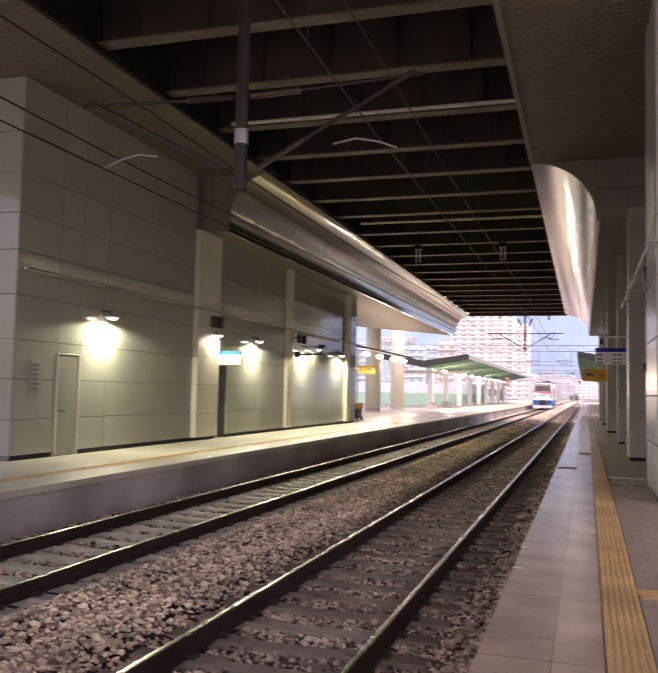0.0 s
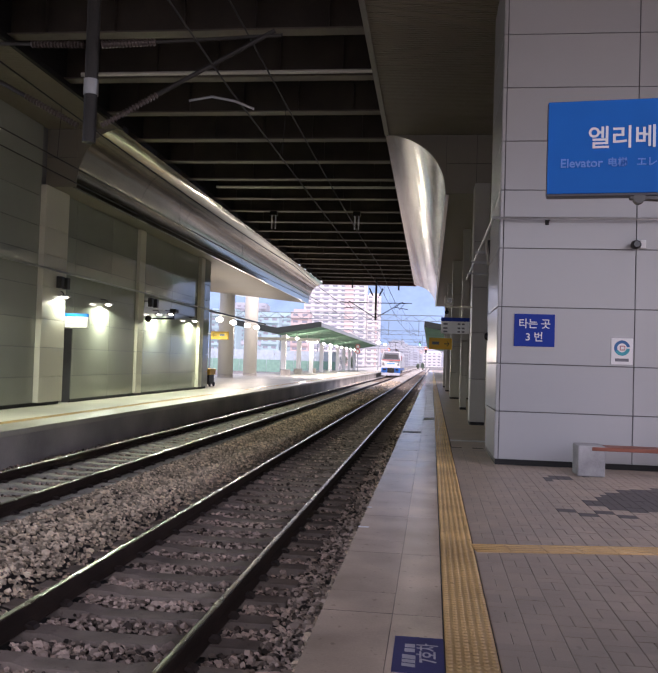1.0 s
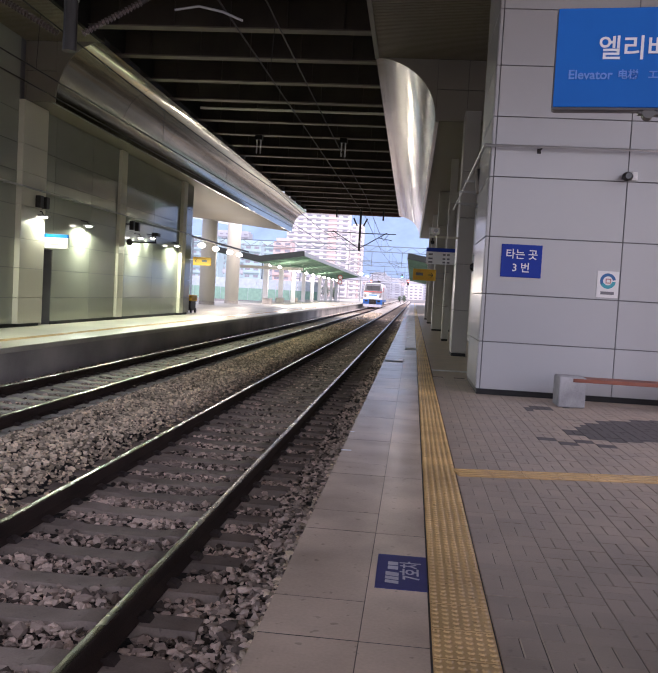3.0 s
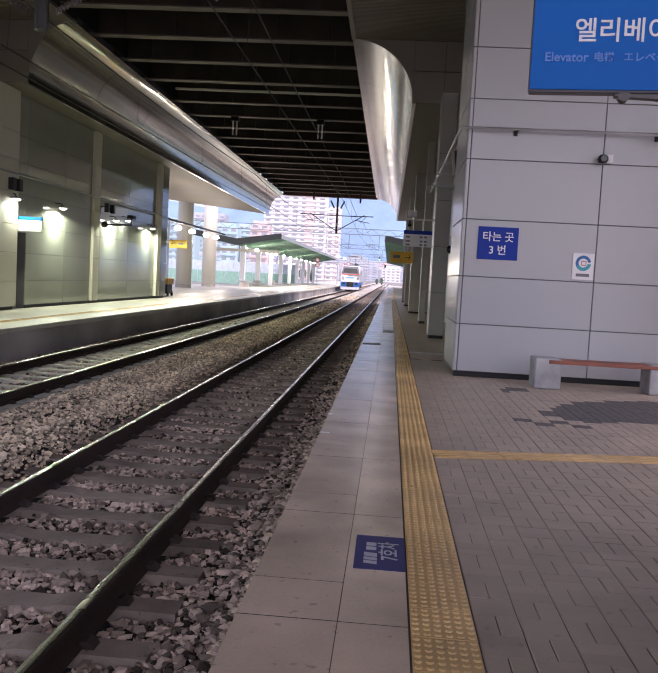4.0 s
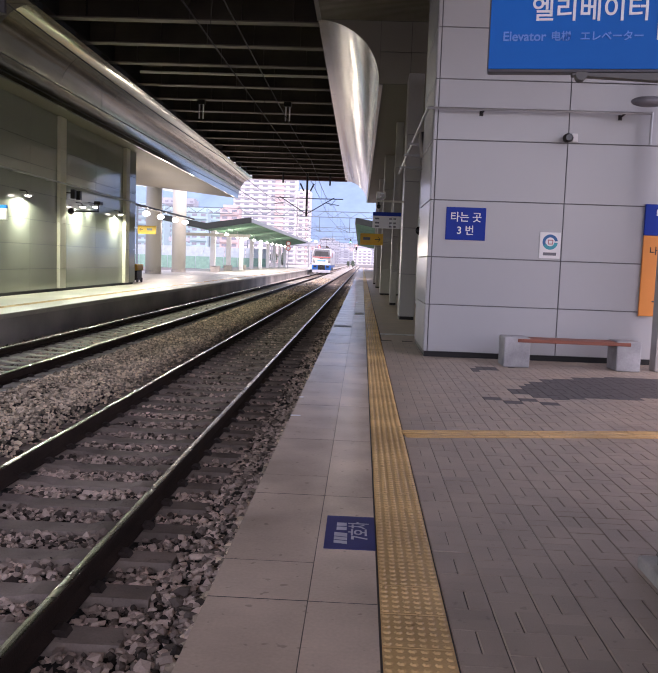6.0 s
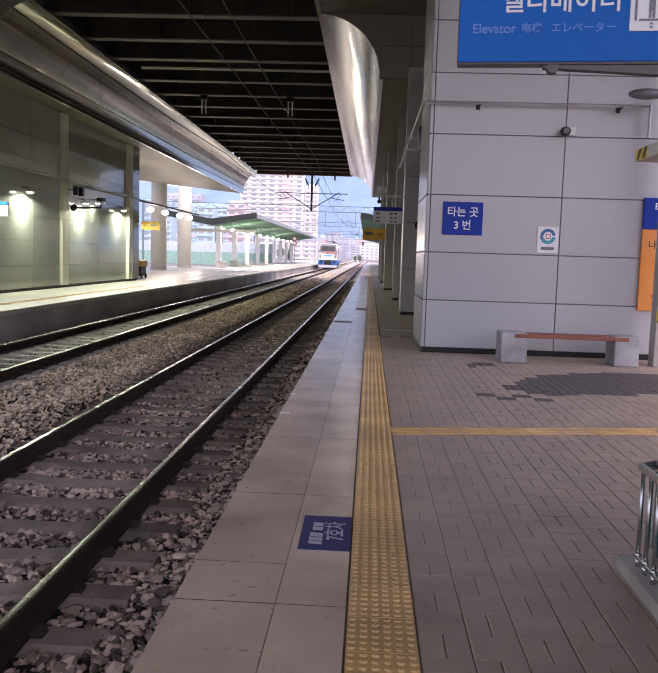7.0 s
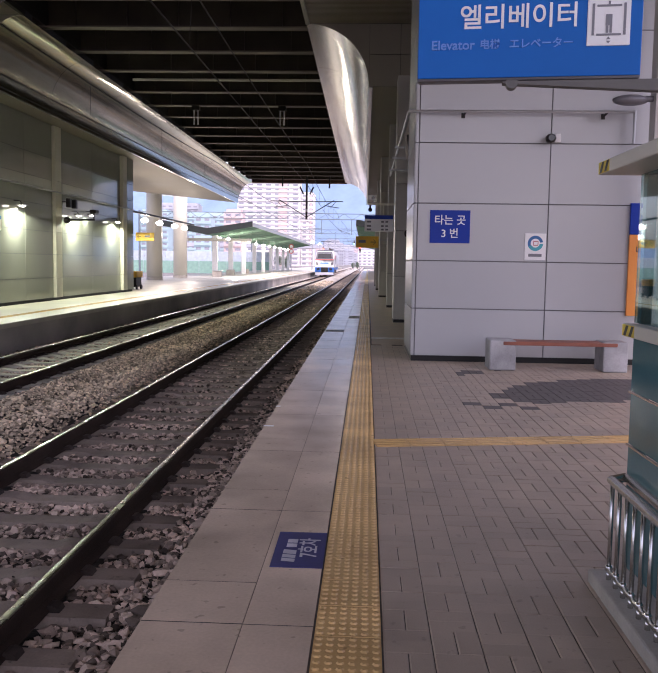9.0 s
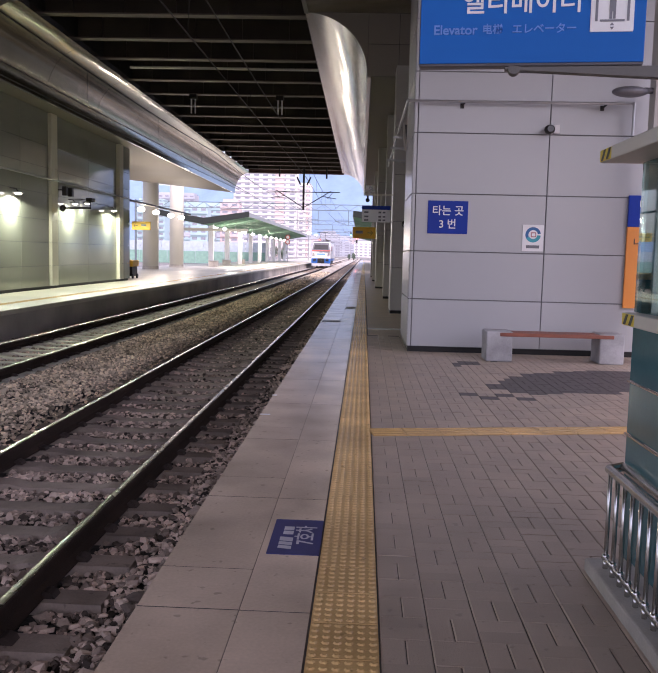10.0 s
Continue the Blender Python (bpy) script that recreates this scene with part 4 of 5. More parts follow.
def opposite_wall():
    w = thing("wall_opposite", "glossy grey enamel panelled wall with pale pilasters", "wall", kind="structure")
    bm = B()
    box(bm, -19.0, WALL_X - 0.03, WALL_Y0 + 0.03, LEFT_START, 0.0, TOP + 0.03)
    box(bm, -19.0, WALL_X - 0.03, LEFT_START, 23.88, 0.0, LOW)
    box(bm, -19.0, WALL_X - 0.33, 23.88, 24.68, 0.0, LOW)
    box(bm, -19.0, WALL_X - 0.03, 23.88, 24.68, 2.3, LOW - 0.001)
    box(bm, -19.0, WALL_X - 0.03, 24.68, WALL_Y1, 0.0, LOW)
    part("core", bm, M["sign_frame"], w)
    rows_hi = [0.10, 0.84, 1.68, 2.50, 3.43, 4.36, 5.14, 6.0, 6.86, TOP]
    rows = [0.10, 0.84, 1.68, 2.50, 3.43, 4.36, 5.14, LOW - 0.005]
    panelled(w, "x", WALL_X - 0.03, [(WALL_Y0 + 0.03, 15.7), (16.55, 17.6), (17.6, 19.95), (19.95, 22.25)], rows_hi, M["panel_left"], sign=1)
    panelled(w, "x", WALL_X - 0.03, [(15.7, 16.55)], [2.30, 2.50, 3.43, 4.36, 5.14, 6.0, 6.86, TOP], M["panel_left"], sign=1)
    panelled(w, "x", WALL_X - 0.03, [(24.68, 27.6), (27.6, 30.05), (30.75, 34.4), (34.4, 38.3)], rows, M["panel_left"], sign=1)
    panelled(w, "x", WALL_X - 0.03, [(23.8, 24.68)], [2.30, 2.50, 3.43, 4.36, 5.14, LOW - 0.005], M["panel_left"], sign=1)
    panelled(w, "y", WALL_Y0 + 0.03, [(-13.7, -11.5), (-15.9, -13.7), (-18.1, -15.9)], rows_hi, M["panel_left"], sign=-1)
    for y0, y1, out in ((22.25, 23.75, 0.16), (30.1, 30.7, 0.10), (38.35, 38.95, 0.14)):
        zs = [0.10, 0.84, 1.68, 2.50, 3.43, 4.36, 5.14, LOW - 0.01]
        for a, b in zip(zs, zs[1:]):
            bm = B()
            box(bm, WALL_X - 0.1, WALL_X + out, y0, y1, a + 0.005, b - 0.005, 0.006)
            part("pilaster_panel", bm, M["pillar_pale"], w)
    panelled(w, "x", WALL_X - 0.03, [(38.96, WALL_Y1)], rows, M["panel_left"], thick=0.11, sign=1)
    bm = B()
    box(bm, WALL_X - 0.03, WALL_X - 0.012, WALL_Y0 + 0.03, 15.6, 0.0, 0.10)
    box(bm, WALL_X - 0.03, WALL_X - 0.012, 16.6, 23.9, 0.0, 0.10)
    box(bm, WALL_X - 0.03, WALL_X - 0.012, 24.7, WALL_Y1, 0.0, 0.10)
    part("skirting", bm, M["skirting"], w)


opposite_wall()


def doors():
    for name, y0, y1, x in (("door_1", 15.74, 16.51, WALL_X - 0.025), ("door_2", 23.92, 24.64, WALL_X - 0.325)):
        d = thing(name, "grey-green steel door in a plain frame, closed", "door", kind="structure")
        bm = B()
        box(bm, x, x + 0.03, y0, y1, 0.02, 2.26, 0.004)
        part("leaf", bm, M["door"], d)
        bm = B()
        box(bm, x, x + 0.045, y0 - 0.035, y0 - 0.001, 0, 2.295)
        box(bm, x, x + 0.045, y1 + 0.001, y1 + 0.035, 0, 2.295)
        box(bm, x, x + 0.045, y0, y1, 2.262, 2.295)
        part("door_frame", bm, M["pillar_pale"], d)
        bm = B()
        rod(bm, (x + 0.03, y0 + 0.09, 1.0), (x + 0.09, y0 + 0.09, 1.0), 0.012, 8)
        rod(bm, (x + 0.085, y0 + 0.09, 1.0), (x + 0.085, y0 + 0.2, 1.0), 0.012, 8)
        part("door_handle", bm, M["dark_metal"], d)


doors()


def wall_lamp(y, z, power):
    l = thing("wall_lamp", "lit greenish-white floodlight on a short arm on the panelled wall", "lamp", group="wall lamps", at=(WALL_X, y, z))
    bm = B()
    rod(bm, (0.0, 0, 0.18), (0.22, 0, 0.16), 0.015, 8)
    rod(bm, (0.22, 0, 0.16), (0.28, 0, 0.04), 0.015, 8)
    part("arm", bm, M["dark_metal"], l)
    bm = B()
    box(bm, 0.14, 0.42, -0.16, 0.16, 0.015, 0.06, 0.01)
    part("shade", bm, M["galv"], l)
    bm = B()
    ball(bm, (0.28, 0, 0.01), 0.1, 14, 8, 1, 1.3, 0.45)
    part("lens", bm, M["lamp"], l, smooth=True)
    light = bpy.data.lights.new("wall_lamp_light", "SPOT")
    light.energy, light.color, light.shadow_soft_size = power, (0.86, 1.0, 0.70), 0.08
    light.spot_size, light.spot_blend = radians(172), 0.15
    ob = new("wall_lamp_light", light)
    ob.matrix_world = look((WALL_X + 0.26, y, z - 0.06), (WALL_X + 0.30, y, z - 2.0))


LAMP = 235
for y, z in ((17.4, 3.2), (23.4, 3.2), (26.75, 3.22), (32.0, 3.2), (33.5, 3.3), (37.0, 3.2)):
    wall_lamp(y, z, LAMP * {23.4: 0.32, 33.5: 0.1}.get(y, 1.0))


def opposite_fittings():
    c = thing("wall_conduit", "grey conduit run along the opposite wall", "conduit", at=(WALL_X, 0, 0))
    bm = B()
    rod(bm, (0.2, WALL_Y0, 3.96), (0.2, 39.8, 3.93), 0.03, 8)
    part("pipe", bm, M["galv"], c)
    for y in (16, 19, 21.5, 26, 29, 33, 36, 39):
        bm = B()
        rod(bm, (0.0, y, 3.94), (0.2, y, 3.94), 0.014, 6)
        part("bracket", bm, M["galv"], c)
    for y in (23.1, 23.5, 30.95, 31.55):
        s = thing("loudspeaker", "dark box loudspeaker on the opposite wall", "loudspeaker", group="opposite wall loudspeakers", at=(WALL_X + 0.2, y, 3.62))
        bm = B()
        box(bm, 0, 0.16, -0.1, 0.1, -0.17, 0.17, 0.01)
        part("cabinet", bm, M["dark_metal"], s)
        bm = B()
        rod(bm, (-0.2, 0, 0.05), (0.0, 0, 0.05), 0.02, 6)
        part("bracket", bm, M["dark_metal"], s)
    s = thing("timetable_board", "white information board with a blue header above the door", "sign", at=(-11.05, 23.9, 2.55))
    bm = B()
    box(bm, -0.37, 0.37, 0, 0.08, -0.22, 0.10, 0.006)
    part("board", bm, M["white"], s)
    bm = B()
    box(bm, -0.37, 0.37, -0.002, 0.082, 0.101, 0.2, 0.004)
    part("header", bm, M["blue"], s)
    for z in (0.03, -0.1):
        bm = B()
        box(bm, -0.3, 0.1, -0.004, 0.0, z - 0.02, z + 0.02)
        part("line_bar", bm, M["galv"], s)
    bm = B()
    rod(bm, (-0.42, 0.04, -0.05), (-0.37, 0.04, -0.05), 0.03, 8)
    part("arm", bm, M["galv"], s)
    a = thing("camera_arm", "dark swivel arm with a camera on the opposite wall", "bracket", at=(WALL_X + 0.12, 30.9, 2.98))
    bm = B()
    ball(bm, (0.1, 0, 0), 0.13, 12, 8)
    part("pivot", bm, M["dark_metal"], a)
    bm = B()
    rod(bm, (0.1, 0, 0), (0.95, 0.6, 0.06), 0.035, 8)
    part("arm", bm, M["dark_metal"], a)
    bm = B()
    rod(bm, (0.93, 0.58, 0.06), (0.93, 0.58, 0.30), 0.025, 8)
    box(bm, 0.82, 1.06, 0.40, 0.80, 0.301, 0.43, 0.02)
    part("camera_head", bm, M["dark_metal"], a)
    s = thing("platform_sign", "blue platform number plate on the opposite block", "sign", at=(-12.3, WALL_Y0, 2.1))
    bm = B()
    box(bm, -0.34, 0.34, -0.02, 0, -0.3, 0.3, 0.004)
    part("plate", bm, M["navy"], s)
    bm = B()
    box(bm, -0.2, 0.2, -0.023, -0.02, 0.05, 0.15)
    box(bm, -0.12, 0.12, -0.023, -0.02, -0.17, -0.07)
    part("word_bar", bm, M["white"], s)
    p = thing("notice_board", "grey framed notice board beside the door", "notice", at=(WALL_X, 14.95, 1.75))
    bm = B()
    box(bm, 0, 0.02, -0.16, 0.16, -0.36, 0.36, 0.004)
    part("plate", bm, M["galv"], p)
    for i in range(6):
        bm = B()
        box(bm, 0.02, 0.023, -0.11, 0.11, -0.28 + i * 0.1, -0.25 + i * 0.1)
        part("line_bar", bm, M["sign_frame"], p)


opposite_fittings()


def round_column(x, y):
    c = thing("round_column", "thick pale round concrete column", "column", group="round columns", at=(x, y, 0))
    bm = B()
    rod(bm, (0, 0, 0.25), (0, 0, 9.7), 0.62, 32)
    part("shaft", bm, M["pillar_pale"], c, smooth=True)
    bm = B()
    rod(bm, (0, 0, 0), (0, 0, 0.249), 0.64, 32)
    part("base", bm, M["kerb"], c)
    c.children[0].data.set_sharp_from_angle(angle=radians(40))


round_column(-16.7, 64.5)
round_column(-16.8, 74.0)

# ---------------------------------------------------------------- catenary under the deck


def wire(name, pts, r, label):
    cu = bpy.data.curves.new(name, "CURVE")
    cu.dimensions, cu.bevel_depth, cu.bevel_resolution = "3D", r, 1
    sp = cu.splines.new("POLY")
    sp.points.add(len(pts) - 1)
    for q, p in zip(sp.points, pts):
        q.co = (*p, 1)
    cu.materials.append(M["wire"])
    return tagged(new(name, cu), label, "overhead wire", group="overhead wires")


for c in (NEAR_TRACK, FAR_TRACK):
    supports = [(-12, 0.15), (10.3, -0.15), (37.2, 0.15), (66.0, -0.15), (110, 0.2), (160, -0.2), (230, 0.2), (300, -0.1)]
    top, low = [], []
    for (ya, oa), (yb, ob_) in zip(supports, supports[1:]):
        for k in range(8):
            f = k / 8
            y, o = ya + (yb - ya) * f, oa + (ob_ - oa) * f
            sag = 4 * f * (1 - f) * min(0.2, (yb - ya) * 0.005)
            top.append((c + o * 0.6, y, 5.88 - sag + (0.5 if y > 70 else 0)))
            low.append((c + o, y, 4.92))
    wire("messenger_wire", top, 0.014, "dark overhead messenger wire above the track")
    wire("contact_wire", low, 0.012, "dark overhead contact wire above the track")
    bm = B()
    for a, b in list(zip(top, low))[1::2]:
        if a[1] < 120:
            rod(bm, a, b, 0.005, 4)
    solid("dropper_wires", bm, M["wire"], "thin droppers between the overhead wires", "overhead wire", kind="stuff")
wire("feeder_wire", [(-9.0, -8, 6.2), (-8.9, 10, 5.6), (-9.0, 30, 5.7), (-9.2, 66, 6.1)], 0.014, "dark feeder cable beside the opposite platform")


def ribbed(bm, a, b, r, n):
    a, b = Vector(a), Vector(b)
    rod(bm, a, b, r * 0.45, 8)
    for i in range(n):
        p = a.lerp(b, (i + 0.5) / n)
        d = (b - a).normalized() * 0.012
        rod(bm, p - d, p + d, r, 12, r * 0.7)


def drop_post(y, foot, with_arms):
    p = thing("catenary_post", "dark steel drop post with insulated catenary arms hung from the deck", "catenary post", group="catenary posts", at=(-4.81, y, 0))
    bm = B()
    rod(bm, (0, 0, foot), (0, 0, 9.7), 0.085, 16)
    part("post", bm, M["dark_metal"], p, smooth=False)
    bm = B()
    rod(bm, (0, 0, foot + 0.62), (0, 0, foot + 0.82), 0.095, 16)
    part("collar", bm, M["galv"], p)
    if not with_arms:
        for s in (-1, 1):
            for a, b, r in (((0, 0, foot + 0.2), (s * 2.2, 0, foot + 1.55), 0.035), ((0, 0, foot + 1.42), (s * 2.9, 0, foot + 1.46), 0.035),
                            ((s * 1.5, 0, foot + 1.12), (s * 2.6, 0, foot + 0.95), 0.025), ((s * 2.35, 0, foot + 1.46), (s * 1.9, 0, foot + 0.92), 0.02)):
                bm = B()
                rod(bm, a, b, r, 6)
                part("arm_tube", bm, M["wire"], p)
            bm = B()
            rod(bm, (s * 0.25, 0, foot + 2.0), (s * 0.55, 0, foot + 2.6), 0.06, 8)
            part("brace", bm, M["wire"], p)
        return p
    for s in (1, -1):
        bm = B()
        ribbed(bm, (s * 0.16, 0, foot + 0.22), (s * 0.9, 0, foot + 0.62), 0.042, 18)
        part("insulator", bm, M["insulator"], p, "ribbed brown insulator")
        bm = B()
        rod(bm, (s * 0.9, 0, foot + 0.62), (s * 2.4, 0, foot + 1.42), 0.03, 8)
        rod(bm, (s * 0.85, 0, foot + 1.30), (s * 2.5, 0, foot + 1.36), 0.025, 8)
        part("arm_tube", bm, M["dark_metal"], p)
        bm = B()
        ribbed(bm, (s * 0.12, 0, foot + 1.28), (s * 0.85, 0, foot + 1.30), 0.05, 16)
        part("insulator", bm, M["insulator"], p)
        bm = B()
        pts = [(s * 1.3, 0.05, foot + 0.55), (s * 1.6, 0.05, foot + 0.60), (s * 1.9, 0.05, foot + 0.54), (s * 2.15, 0.05, foot + 0.44)]
        for a, b in zip(pts, pts[1:]):
            rod(bm, a, b, 0.016, 8)
        part("steady_arm", bm, M["galv"], p, "pale bent steady arm")
    return p


drop_post(10.3, 4.27, True)
drop_post(66.0, 4.95, False)
for x, z in ((-6.75, 7.55), (-3.0, 7.45)):
    bm = B()
    rod(bm, (x, 66.0, z), (x, 66.0, 9.7), 0.07, 10)
    solid("wire_stub", bm, M["dark_metal"], "short dark drop tube under the deck edge", "drop tube", group="drop tubes")


def hanger(x):
    h = thing("wire_hanger", "short pale double hanger under the deck girder", "hanger", group="wire hangers", at=(x, 36.2, 0))
    bm = B()
    box(bm, -0.16, 0.16, -0.16, 0.16, 8.02, 8.201)
    part("clamp", bm, M["deck"], h)
    for s in (-1, 1):
        bm = B()
        rod(bm, (s * 0.085, 0, 7.42), (s * 0.085, 0, 8.02), 0.032, 8)
        part("hanger_rod", bm, M["white"], h)


hanger(-7.50)
hanger(-3.75)

# ---------------------------------------------------------------- opposite platform beyond the deck


def globe_lamp(x, y, z, drop):
    g = thing("globe_lamp", "lit round platform lamp under the canopy", "lamp", group="globe lamps", at=(x, y, z))
    bm = B()
    ball(bm, (0, 0, 0), 0.2, 14, 10, 1, 1, 0.7)
    part("globe", bm, M["globe"], g, smooth=True)
    bm = B()
    rod(bm, (0, 0, 0.15), (0, 0, drop), 0.03, 8)
    part("stem", bm, M["galv"], g)


def lamp_and_fill_light(x, y, z, power):
    light = bpy.data.lights.new("globe_lamp_light", "POINT")
    light.energy, light.color, light.shadow_soft_size = power, (1.0, 0.95, 0.72), 0.25
    new("globe_lamp_light", light).location = (x, y, z)


for y in (44.4, 47.6, 51.3, 54.2):
    globe_lamp(-12.0, y, 3.67, 0.30)
bm = B()
box(bm, -12.06, -11.94, 40.2, 57.0, 3.96, 4.06)
solid("lamp_rail", bm, M["dark_metal"], "dark rail that carries the platform lamps", "lamp rail")
# the last two have no globe: fill added to brighten the round columns
for x, y in ((-12.2, 46.0), (-14.0, 57.0), (-14.6, 68.0)):
    lamp_and_fill_light(x, y, 3.2, 170)
for y in (85.0, 102.0, 122.0):
    lamp_and_fill_light(-13.7, y, 3.3, 220)


def canopy(cx, y0, y1, half, side, bays, label):
    """A V-shaped platform roof on single columns; side is the slope of its tilt."""
    c = thing("platform_canopy", label, "canopy", group="platform canopies", at=(cx, y0, 0))
    L = y1 - y0
    for s in (-1, 1):
        bm = B()
        pts = [(0, 4.25), (s * half, 5.02), (s * half, 5.12), (0, 4.37)]
        prism(bm, pts, 0, L)
        part("roof_wing", bm, M["green_roof"], c, "green ribbed roof wing")
        bm = B()
        box(bm, min(s * half, s * (half + 0.06)), max(s * half, s * (half + 0.06)), -0.05, L, 4.92, 5.3)
        part("fascia", bm, M["roof_grey"], c)
    bm = B()
    prism(bm, [(-half, 4.86), (0, 4.05), (half, 4.86), (half, 5.0), (0, 4.22), (-half, 5.0)], 0, 0.12)
    rafter = to_mesh("rafter", bm, M["green_roof"])
    for i in range(int(L / 2.2)):
        piece("rafter", rafter, c, 0, 0.3 + 2.2 * i, 0)
    bm = B()
    prism(bm, [(-half, 4.90), (0, 4.10), (half, 4.90), (half, 5.42), (0, 4.72), (-half, 5.42)], -0.18, -0.06)
    part("end_board", bm, M["canopy_end"], c, "dark grey-green gable board")
    bm = B()
    box(bm, -half + 0.6, half - 0.6, 3.7, 3.9, 3.55, 3.85, 0.02)
    part("tie_beam", bm, M["cream"], c)
    for i in range(bays):
        y = 4 + i * (L - 6) / max(1, bays - 1)
        bm = B()
        box(bm, -0.25, 0.25, y - 0.25, y + 0.25, 0.0, 4.3, 0.03)
        part("column", bm, M["white"], c)
    return c


canopy(-15.4, 79.5, 165.0, 4.4, 1, 9, "green V-shaped platform canopy with pale columns and grey fascia")
canopy(3.5, 74.0, 170.0, 4.4, 1, 9, "green platform canopy over the near platform's far end")
for k in range(11):
    globe_lamp(-13.7, 81.5 + 7.0 * k, 3.75, 0.55)


def platform_bits():
    for x, y in ((-14.6, 80.5), (-15.2, 92.0), (-15.3, 104.0), (-12.6, 41.6)):
        b = thing("platform_box", "low grey cabinet standing on the platform", "cabinet", group="platform cabinets", at=(x, y, 0))
        bm = B()
        box(bm, -0.45, 0.45, -0.3, 0.3, 0.0, 0.55, 0.02)
        part("body", bm, M["kerb"], b)
        bm = B()
        box(bm, -0.5, 0.5, -0.34, 0.34, 0.551, 0.62, 0.01)
        part("lid", bm, M["galv"], b)
    t = thing("handcart", "yellow hand cart parked beside the wall end", "cart", at=(-12.3, 43.0, 0))
    bm = B()
    box(bm, -0.4, 0.4, -0.6, 0.6, 0.62, 0.95, 0.03)
    part("tray", bm, M["yellow"], t)
    bm = B()
    box(bm, -0.35, 0.35, -0.5, 0.5, 0.12, 0.619, 0.02)
    part("chassis", bm, M["dark_metal"], t)
    for x in (-0.36, 0.36):
        for y in (-0.4, 0.4):
            bm = B()
            rod(bm, (x - 0.04, y, 0.12), (x + 0.04, y, 0.12), 0.12, 14)
            part("wheel", bm, M["black"], t)


platform_bits()


def signal(x, y, z, green):
    s = thing("railway_signal", "slim colour-light railway signal mast, lit", "signal", group="railway signals", at=(x, y, 0))
    bm = B()
    rod(bm, (0, 0, -0.75), (0, 0, z + 0.9), 0.09, 10)
    part("mast", bm, M["galv"], s)
    bm = B()
    box(bm, -0.25, 0.25, -0.25, 0.0, z - 0.7, z + 0.7, 0.05)
    part("head", bm, M["black"], s)
    bm = B()
    ball(bm, (0, -0.26, z + 0.35 if not green else z - 0.35), 0.19, 12, 8, 1, 0.5, 1)
    part("lit_aspect", bm, M["green_light" if green else "red_light"], s, smooth=True)
    return s


signal(-10.6, 205, 4.6, False)
signal(-1.4, 210, 5.2, False)
signal(-3.6, 260, 8.0, True)


def gantry(y, x0, x1, z):
    g = thing("catenary_gantry", "steel lattice gantry spanning the tracks on masts", "gantry", group="catenary gantries", at=(0, y, 0))
    for x in (x0, x1):
        bm = B()
        rod(bm, (x, 0, -0.78), (x, 0, z + 0.9), 0.14, 10)
        part("mast", bm, M["gantry"], g)
    bm = B()
    for dz in (0.0, 0.75):
        rod(bm, (x0, 0, z + dz), (x1, 0, z + dz), 0.05, 6)
    part("chord", bm, M["gantry"], g)
    bm = B()
    n = int((x1 - x0) / 1.1)
    for i in range(n):
        a = x0 + (x1 - x0) * i / n
        b = x0 + (x1 - x0) * (i + 1) / n
        rod(bm, (a, 0, z if i % 2 else z + 0.75), (b, 0, z + 0.75 if i % 2 else z), 0.035, 5)
    part("lattice", bm, M["gantry"], g, kind="stuff")
    for c in (NEAR_TRACK, FAR_TRACK):
        bm = B()
        rod(bm, (c + 0.9, 0, z), (c + 0.9, 0, 5.2), 0.05, 6)
        rod(bm, (c + 0.9, 0, 5.3), (c - 0.8, 0, 5.9), 0.035, 6)
        rod(bm, (c + 0.9, 0, 6.0), (c - 0.9, 0, 6.0), 0.035, 6)
        part("bracket", bm, M["gantry"], g)
    return g


for y, x1 in ((108, 9.5), (160, 9.5), (215, 9.5), (280, 12)):
    gantry(y, -30, x1, 7.2)


def lamp_mast(x, y, z):
    g = thing("lamp_mast", "slender lit yard lamp mast", "lamp", group="yard lamp masts", at=(x, y, 0))
    bm = B()
    rod(bm, (0, 0, -0.78), (0, 0, z), 0.1, 8)
    part("mast", bm, M["galv"], g)
    bm = B()
    ball(bm, (0, 0, z), 0.45, 12, 8, 1, 1, 0.6)
    part("lamp", bm, M["globe"], g, smooth=True)


for x, y, z in ((-11.2, 172, 5.8), (-19, 172, 6.2), (-13.5, 240, 7.0), (-34, 190, 7.0)):
    lamp_mast(x, y, z)


def speed_board():
    s = thing("track_board", "round red and white track boards on a post", "sign", at=(-12.6, 139, 0))
    bm = B()
    rod(bm, (0, 0, 0.0), (0, 0, 4.5), 0.07, 8)
    part("post", bm, M["galv"], s)
    for z in (4.2, 3.4):
        bm = B()
        rod(bm, (0, -0.1, z), (0, -0.16, z), 0.42, 20)
        p = part("disc", bm, M["loco_red"], s)
        bm = B()
        rod(bm, (0, -0.161, z), (0, -0.17, z), 0.28, 20)
        part("inner_disc", bm, M["white"], p)


speed_board()

# ---------------------------------------------------------------- town and hills


